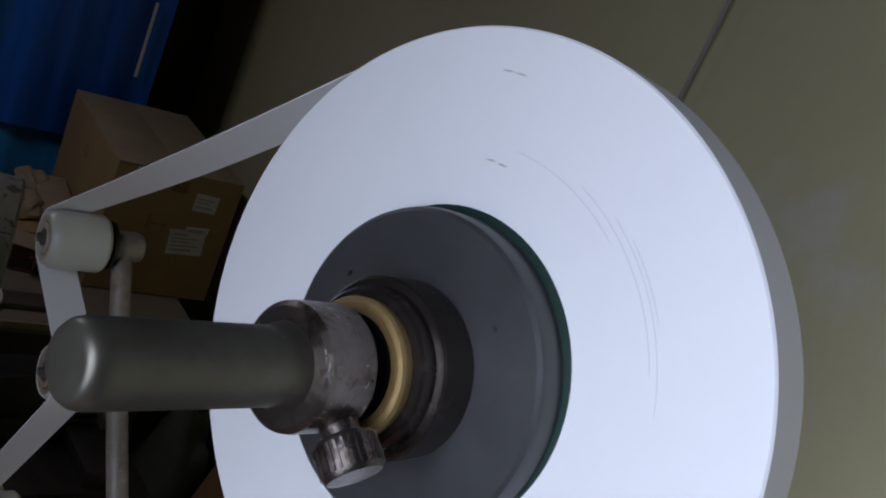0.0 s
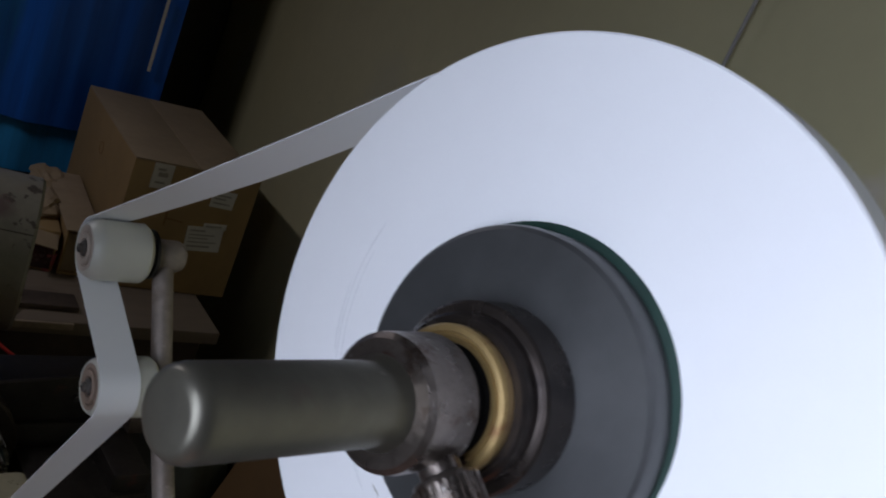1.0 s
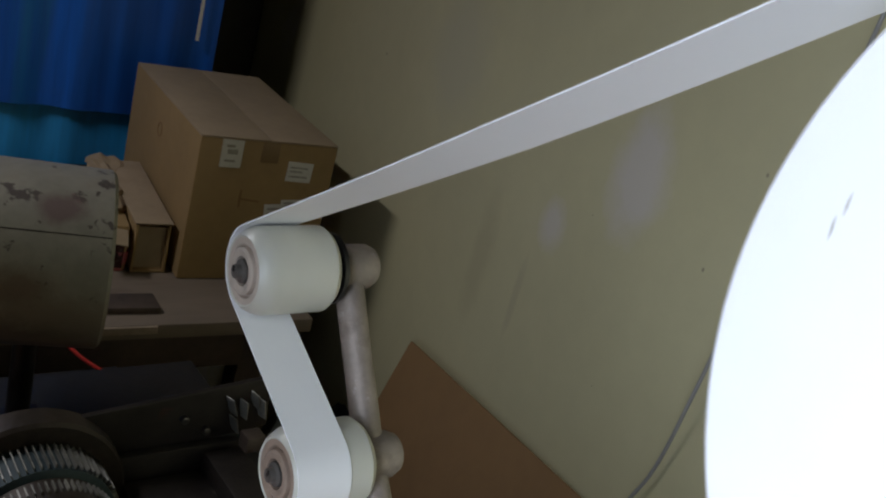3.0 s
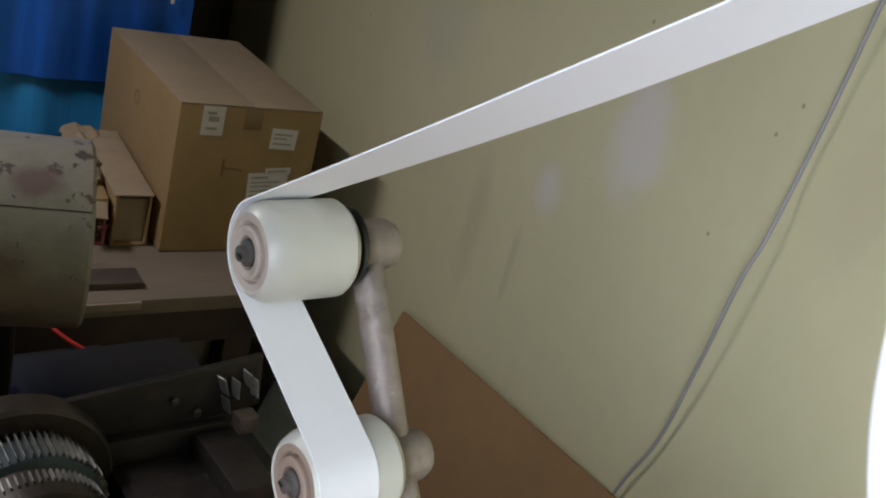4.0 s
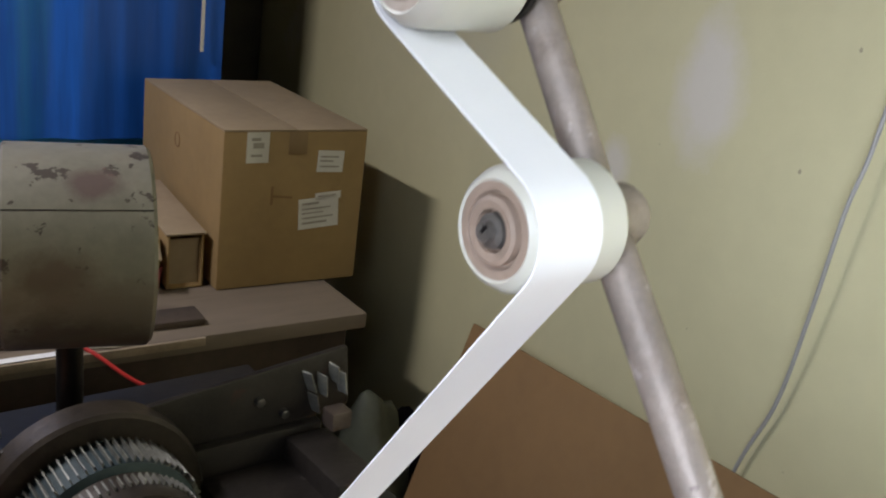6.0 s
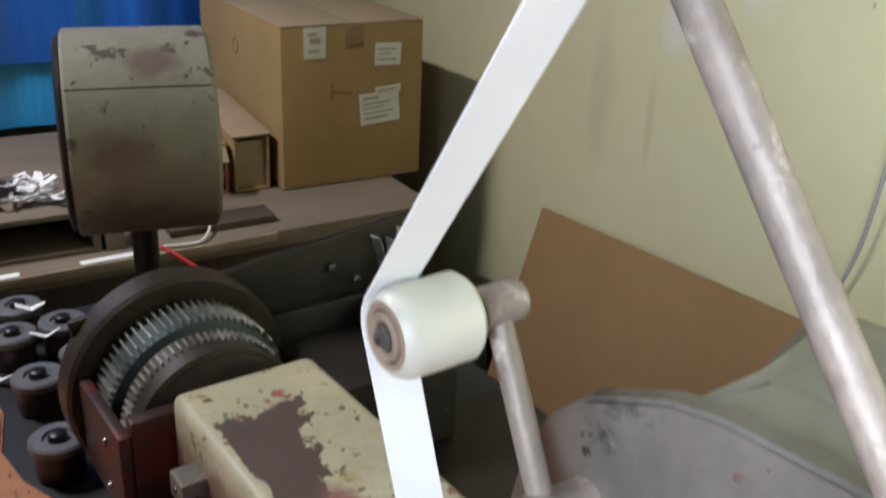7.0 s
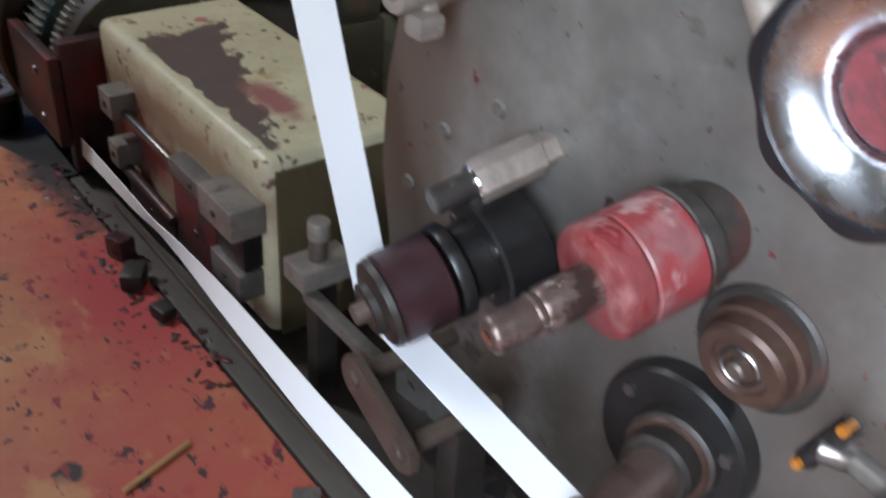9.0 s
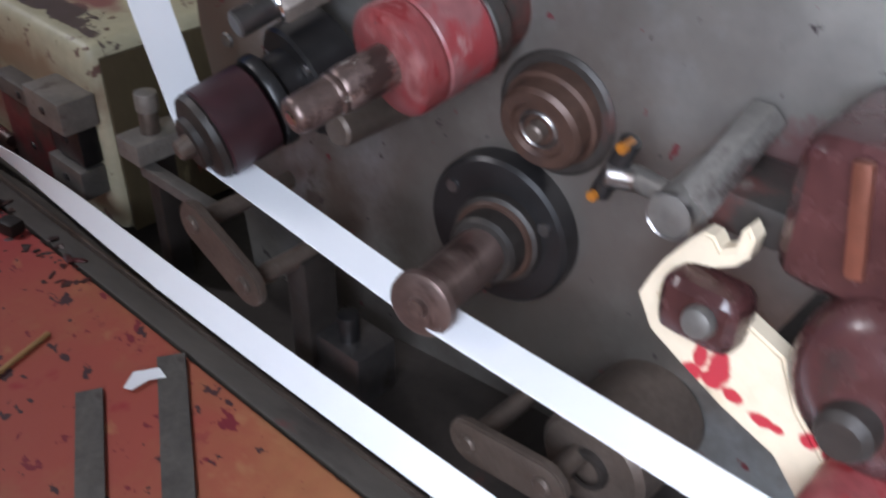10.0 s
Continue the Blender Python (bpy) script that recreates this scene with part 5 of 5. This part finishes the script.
def edge_blocks():
    """Small greasy blocks and crusted lumps of ink along the edge of the board."""
    random.seed(21)
    for k, (x, y, w, d, h) in enumerate(((-0.014, 0.196, 0.008, 0.011, 0.013), (-0.009, 0.232, 0.007, 0.009, 0.018), (-0.013, 0.150, 0.006, 0.008, 0.010))):
        m = pose(x, y, 0.8698, 0, 0, random.uniform(-50, 50))
        solo("edge_block", box((-w, -d, 0), (w, d, h), 0.003, m), (M_DARKRUST, M_MAROON, M_DARKRUST)[k % 3], m, "small greasy steel block on the board edge", "machine block", "blocks along the board edge")
    bm = bmesh.new()
    for k in range(150):
        y = random.uniform(0.06, 0.40)
        reach = 0.024
        x = -0.004 + random.uniform(-reach, 0.006)
        r = random.uniform(0.001, 0.0032)
        s = bmesh.ops.create_icosphere(bm, subdivisions=1, radius=r, matrix=pose(x, y, 0.8698, 0, 0, random.uniform(0, 180)) @ Matrix.Diagonal((1, random.uniform(1, 2.4), 0.25, 1)))
        for v in s["verts"]:
            v.co += Vector([random.uniform(-0.25, 0.25) * r for _ in range(3)])
    solo("ink_crust", bm, M_GUARD, pose(-0.004, 0.1, 0.87), "dried maroon ink crust along the board edge", "ink crust", kind="stuff")


def second_tape():
    """The finished tape that leaves the press on edge and turns flat."""
    keys = [(0.50, 0.010, 0.896, 80), (0.37, 0.010, 0.898, 84), (0.25, 0.010, 0.900, 95), (0.21, 0.010, 0.902, 108), (0.17, 0.010, 0.904, 95), (0.10, 0.010, 0.903, 68), (0.0, 0.010, 0.898, 46), (-0.1, 0.010, 0.897, 34), (-0.25, 0.010, 0.898, 28), (-0.45, 0.010, 0.899, 26), (-0.7, 0.010, 0.899, 26)]
    ks = np.array(keys)[::-1]
    path = []
    for y in np.linspace(0.50, -0.7, 90):
        x, z, a = (np.interp(y, ks[:, 0], ks[:, k]) for k in (1, 2, 3))
        w = 0.0078 * Vector((math.cos(radians(a)), 0, math.sin(radians(a))))
        c = Vector((x, y, z))
        path.append((c - w, c + w))
    solo("finished_tape", ribbon(path), M_PAPER, pose(0.01, 0, 0.9), "white printed tape twisting as it leaves the press", "paper tape", angle=70)


def bed_fittings():
    """Small fittings on the bed between the two tapes."""
    t = thing("tension_block", pose(0.04, 0.032, 0.868), "steel tension block with an upright screw", "machine fitting")
    part("block", box((0.020, 0.022, 0.955), (0.055, 0.044, 0.968), 0.0015), M_GREYSTEEL, t, "dull grey steel block")
    part("stem", box((0.032, 0.028, 0.866), (0.046, 0.040, 0.956), 0.0015), M_DARKRUST, t)
    part("screw", rod((0.036, 0.033, 0.966), (0.037, 0.033, 0.982), 0.0055, 16), M_RUSTY, t)
    part("screw_head", rod((0.037, 0.033, 0.981), (0.0372, 0.033, 0.992), 0.0065, 20), M_GREYSTEEL, t)
    part("arm", box((0.022, -0.046, 0.948), (0.030, 0.026, 0.955), 0.001), M_DIRTY, t, "flat steel arm")
    # link plates
    for a, b, x in (((-0.057, 0.963), (-0.0945, 0.9455), 0.002), ((-0.214, 0.904), (-0.256, 0.909), 0.030)):
        t = thing("link_plate", pose(x, (a[0] + b[0]) / 2, 0.868), "dark rounded link plate with two pivot pins", "machine link")
        A, B = Vector((x, *a)), Vector((x, *b))
        d = (B - A).normalized()
        n = Vector((0, -d.z, d.y)) * 0.015
        bm = bmesh.new()
        ring = []
        ang = math.atan2(d.z, d.y)
        for c, s in ((A, math.pi / 2), (B, -math.pi / 2)):
            for k in range(9):
                th = ang + s + math.pi * k / 8
                ring.append(bm.verts.new(c + 0.0120 * Vector((0, math.cos(th), math.sin(th)))))
        f = bm.faces.new(ring)
        g = bmesh.ops.extrude_face_region(bm, geom=[f])
        bmesh.ops.translate(bm, verts=[v for v in g["geom"] if isinstance(v, bmesh.types.BMVert)], vec=(0.005, 0, 0))
        bmesh.ops.bevel(bm, geom=[e for e in bm.edges if abs(e.verts[0].co.x - e.verts[1].co.x) < 1e-6], offset=0.0009, segments=2, affect="EDGES")
        part("link", bm, M_RUSTY, t)
        for c in (A, B):
            part("pivot", lathe([(-0.002, 0), (-0.002, 0.0035), (-0.001, 0.0048), (0.0, 0.005), (0.060, 0.005), (0.060, 0)], 20, Matrix.Translation(c)), M_RUSTY, t)
        part("post", box((x + 0.03, B.y - 0.008, 0.866), (x + 0.05, B.y + 0.008, B.z), 0.002), M_DARKRUST, t)
    t = thing("round_boss", pose(0.07, -0.262, 0.868), "brown round boss on the bed", "machine fitting")
    m = pose(0.055, -0.262, 0.905)
    part("boss", lathe([(0.0, 0), (0.0, 0.024), (0.003, 0.027), (0.05, 0.027), (0.05, 0)], 48, m), M_RUSTY, t)
    part("ring", lathe([(-0.003, 0.007), (-0.003, 0.010), (0.0, 0.0105)], 32, m), M_DARKRUST, t)
    t = thing("guide_shoe", pose(0.05, -0.118, 0.868), "small steel guide shoe with a pin", "machine fitting")
    part("shoe", box((0.035, -0.135, 0.866), (0.062, -0.100, 0.900), 0.003), M_STEEL, t)
    part("pin", rod((0.046, -0.117, 0.898), (0.046, -0.117, 0.915), 0.006), M_BLACK, t)


def right_levers():
    """The cream lever, its maroon clamp and the fittings past the brown hub."""
    t = thing("valve_knob", pose(0.085, -0.262, 1.048), "small chrome fitting with amber ends", "valve")
    part("body", rod((0.068, -0.244, 1.0400), (0.076, -0.257, 1.0385), 0.0052, 16, 0.002), M_STEEL, t)
    part("bar", rod((0.072, -0.241, 1.028), (0.072, -0.252, 1.055), 0.0042), M_BLACK, t)
    for y, z in ((-0.2410, 1.0290), (-0.2515, 1.0535)):
        part("amber_end", rod((0.0655, y, z), (0.073, y, z), 0.0022, 14), M_AMBER, t)
    part("stem", rod((0.075, -0.254, 1.039), (0.068, -0.279, 1.041), 0.0048), M_DIRTY, t)
    part("socket", rod((0.055, -0.280, 1.0425), (0.104, -0.278, 1.046), 0.0088), M_DIRTY, t)
    part("socket_rim", lathe([(0, 0.0082), (-0.0006, 0.0090), (0.0015, 0.0092), (0.0015, 0.0082)], 28, pose(0.0552, -0.280, 1.0425)), M_STEEL, t)
    t = thing("slanted_post", pose(0.095, -0.30, 1.08), "slanted grey-brown square post on the plate", "machine fitting")
    part("post", rod((0.062, -0.2835, 1.044), (0.106, -0.2850, 1.064), 0.0082, 6), M_DIRTY, t)
    part("base", box((0.072, -0.314, 1.034), (0.106, -0.284, 1.050), 0.003), M_DARKRUST, t)
    # cream lever: a bent flat plate
    t = thing("cream_lever", pose(0.07, -0.31, 1.0), "cream painted flat lever splashed with red ink", "lever")
    outline = [(-0.264, 1.003), (-0.268, 1.014), (-0.272, 1.022), (-0.280, 1.034), (-0.285, 1.040), (-0.289, 1.040), (-0.292, 1.036), (-0.297, 1.039), (-0.298, 1.046), (-0.300, 1.049), (-0.303, 1.045), (-0.302, 1.037), (-0.298, 1.032), (-0.291, 1.028), (-0.283, 1.026), (-0.276, 1.018), (-0.273, 1.008), (-0.278, 0.999), (-0.287, 0.996), (-0.306, 1.013), (-0.322, 1.006), (-0.331, 0.987), (-0.345, 0.972), (-0.39, 0.92), (-0.36, 0.925), (-0.327, 0.963), (-0.304, 0.972), (-0.285, 0.982), (-0.271, 0.990)]
    bm = bmesh.new()
    f = bm.faces.new([bm.verts.new((0.058, y - 0.007, z)) for y, z in outline])
    g = bmesh.ops.extrude_face_region(bm, geom=[f])
    bmesh.ops.translate(bm, verts=[v for v in g["geom"] if isinstance(v, bmesh.types.BMVert)], vec=(0.009, 0, 0))
    bmesh.ops.bevel(bm, geom=[e for e in bm.edges if abs(e.verts[0].co.x - e.verts[1].co.x) < 1e-6], offset=0.0012, segments=2, affect="EDGES")
    part("lever", bm, M_CREAMARM, t)
    part("carrier", box((0.067, -0.367, 0.97), (0.112, -0.317, 1.0), 0.003), M_DARKRUST, t)
    part("clamp", box((0.046, -0.315, 1.001), (0.066, -0.284, 1.026), 0.008, seg=3), M_MAROON, t, "maroon clamp with a round screw")
    part("clamp_screw", rod((0.041, -0.303, 1.016), (0.048, -0.303, 1.015), 0.0062, 20, 0.0025), M_DIRTY, t)
    # the maroon ink head to the right
    t = thing("ink_unit", pose(0.07, -0.36, 1.04), "maroon ink unit with a copper band", "ink unit")
    m = pose(0.040, -0.364, 1.016)
    part("wheel", lathe([(0.0, 0), (-0.002, 0.012), (0.002, 0.024), (0.010, 0.031), (0.022, 0.033), (0.034, 0.031), (0.04, 0.02), (0.04, 0)], 48, m), M_MAROON, t)
    part("hub", lathe([(-0.010, 0), (-0.010, 0.007), (-0.007, 0.0095), (0.0, 0.010)], 32, m @ pose(0, 0.004, -0.006)), M_DARKRUST, t)
    part("housing", box((0.056, -0.432, 1.034), (0.112, -0.316, 1.089), 0.012, seg=3), M_MAROON, t)
    part("copper_band", box((0.0525, -0.0030, -0.019), (0.057, 0.0030, 0.019), 0.0015, pose(0, -0.3405, 1.068, -10, 0, 0)), M_COPPER, t)
    part("cap", lathe([(-0.004, 0), (-0.004, 0.012), (0.0, 0.015), (0.03, 0.016), (0.03, 0)], 32, pose(0.038, -0.366, 0.968)), M_RED, t)


def table_clutter():
    """Loose things on the far table and behind the bench."""
    z0 = TABLE_Z
    # thin dark slab lying flat near the table's front
    m = pose(0.345, 0.99, z0 + 0.001, 0, 0, -5)
    solo("wooden_offcut", box((-0.085, -0.024, 0), (0.072, 0.026, 0.011), 0.003, m), M_WOODDARK, m, "thin dark slab on the table", "board")
    m = pose(0.180, 0.972, z0 + 0.0005, 0, 0, -5)
    solo("wooden_block", box((-0.010, 0, 0), (0.014, 0.05, 0.034), 0.002, m), M_WOOD, m, "small dusty wooden block beside the case", "block")
    m = pose(0.165, 0.978, z0 + 0.0005, 0, 0, -6)
    t = thing("open_case", m, "low wooden case with a dark hollow front", "case")
    part("top", box((-0.166, 0, 0.052), (0, 0.20, 0.060), 0.0015, m), M_WOOD, t)
    part("bottom", box((-0.166, 0.001, 0), (0, 0.20, 0.006), 0.001, m), M_WOOD, t)
    for x in (-0.166, -0.010):
        part("side", box((x, 0.001, 0.006), (x + 0.010, 0.199, 0.052), 0.001, m), M_WOOD, t)
    # black panel paints the shade inside the hollow front
    part("back_panel", box((-0.156, 0.12, 0.006), (-0.010, 0.126, 0.052), m=m), M_BLACKTRAY, t)
    m = pose(-0.06, 1.0, z0 + 0.0005, 0, 0, -4)
    solo("wooden_board", box((-0.36, 0.0, 0), (0.055, 0.17, 0.044), 0.002, m), M_WOOD, m, "thick dusty board beside the case", "board")
    random.seed(9)
    for k in range(22):
        x, y = random.uniform(0.065, 0.125), random.uniform(1.025, 1.085)
        m = pose(x, y, z0 + 0.064 + 0.0012 * k, random.uniform(-14, 14), random.uniform(-14, 14), random.uniform(0, 180))
        w = random.uniform(0.0022, 0.0048)
        bm = ribbon([((0.022 * s, -w, 0.004 * s * s), (0.022 * s, w, 0.004 * s * s)) for s in (-1.2, -0.6, 0, 0.6, 1.2)])
        bm.transform(m)
        solo("paper_offcut", bm, M_PAPER, m, "curled white paper offcut in a loose heap", "paper scrap", "offcuts heaped on the case")
    m = pose(0.0, 1.06, z0 + 0.0605, 0, 0, 3)
    solo("paper_stack", box((-0.08, -0.035, 0), (0.052, 0.08, 0.016), 0.001, m), M_PAPER, m, "flat stack of white paper under the orange carton", "paper stack")
    m = pose(-0.01, 1.075, z0 + 0.0768, 0, 0, -3)
    t = thing("orange_carton", m, "small bright orange carton with a dark lid", "box")
    part("carton_body", box((-0.11, 0, 0), (0.072, 0.08, 0.062), 0.002, m), M_ORANGEBOX, t)
    part("lid", box((-0.111, -0.001, 0.062), (0.056, 0.081, 0.078), 0.003, m), M_BLACKTRAY, t, "dark lid")
    m = pose(0.398, 1.125, z0, 0, -90, 0)
    solo("plastic_cup", lathe([(0, 0), (0, 0.013), (0.036, 0.017), (0.036, 0.0155), (0.003, 0.0118), (0.003, 0)], 28, m), M_PINK, pose(0.398, 1.125, z0), "small pink plastic cup on the table", "cup")
    m = pose(0.0, 0.865, 0.80)
    solo("black_sheet", box((-0.34, -0.052, 0), (0.33, 0.030, 0.006), 0.002, m), M_BLACKTRAY, m, "black sheet laid behind the bench", "sheet")
    t = thing("side_stand", pose(0.0, 0.86, 0), "dark low stand behind the bench", "stand")
    part("top", box((-0.34, 0.812, 0.774), (0.335, 0.900, 0.80), 0.004), M_WOODDARK, t)
    for x in (-0.30, 0.30):
        for y in (0.83, 0.88):
            part("leg", box((x - 0.015, y - 0.015, 0), (x + 0.015, y + 0.015, 0.774), 0.003), M_WOODDARK, t)
    for x, y, a, w in ((0.010, 0.956, -4, 0.085), (0.165, 0.9475, -3, 0.075)):
        m = pose(x, y, z0 + 0.0005, 0, 0, a)
        solo("paper_strip", box((-w / 2, -0.006, 0), (w / 2, 0.007, 0.0012), m=m), M_PAPER, m, "flat white paper strip", "paper strip", "paper strips on the table edge")
    tube([(0.205, 1.13, z0 + 0.006), (0.218, 1.02, z0 + 0.004), (0.229, 0.962, z0 + 0.004), (0.245, 0.930, z0 - 0.002), (0.275, 0.892, 0.828), (0.305, 0.868, 0.812), (0.318, 0.845, 0.809)], 0.003, "red_wire", M_REDWIRE, pose(0.2, 0.93, 0.80), "bright red insulated wire", "wire")
    tube([(0.245, 1.11, z0 + 0.003), (0.285, 1.095, z0 + 0.003), (0.320, 1.065, z0 + 0.003), (0.322, 0.99, z0 + 0.014), (0.292, 0.940, z0 + 0.004), (0.245, 0.945, z0 + 0.003), (0.20, 0.955, z0 + 0.003)], 0.0022, "white_wire", M_LABEL, pose(0.2, 0.95, z0), "looped off-white wire by the drum", "wire")


# ---- build ----
shell()
blue_sheeting()
back_table()
carton()
small_carton()
leaning_board()
wall_cable()
under_table()
machine_plate()
cream_housing()
type_wheel()
drum_motor()
bench()
edge_blocks()
handwheel()
reel, hub = paper_reel()
spindle()
first, second, third = (guide_roller(p, f) for p, f in zip(ROLLS, (M_NYLONEND, M_NYLONGRIME, M_NYLONGRIME)))
roller_arm()
lower_arm()
ink, red, idle = inker(), red_roller(), idler_roller()
inker_mount()
idler_mount()
brown_hub()
stud()
tape_path()
second_tape()
bed_fittings()
right_levers()
ink_pots()
table_clutter()


def motions():
    steps = [k * 0.0625 for k in range(161)]

    def spin(ob, place, radius, sense, ry=0, rz=0):
        rate = math.degrees(SPEED / radius) * sense
        walk(ob, [(t, pose(*place, rate * t, ry, rz)) for t in steps])

    spin(reel, REEL, REEL_R, -1, TILT_Y, TILT_Z)
    spin(hub, AXIS, REEL_R, -1, TILT_Y, TILT_Z)
    spin(first, ROLLS[0], ROLL_R, -1)
    spin(second, ROLLS[1], ROLL_R, 1)
    spin(third, ROLLS[2], ROLL_R, -1)
    spin(ink, INKER, 0.0222, -1, *INKER_LEAN)
    spin(red, RED, 0.0238, 1, *RED_LEAN)
    spin(idle, IDLER, 0.0125, -1, *IDLER_LEAN)


motions()
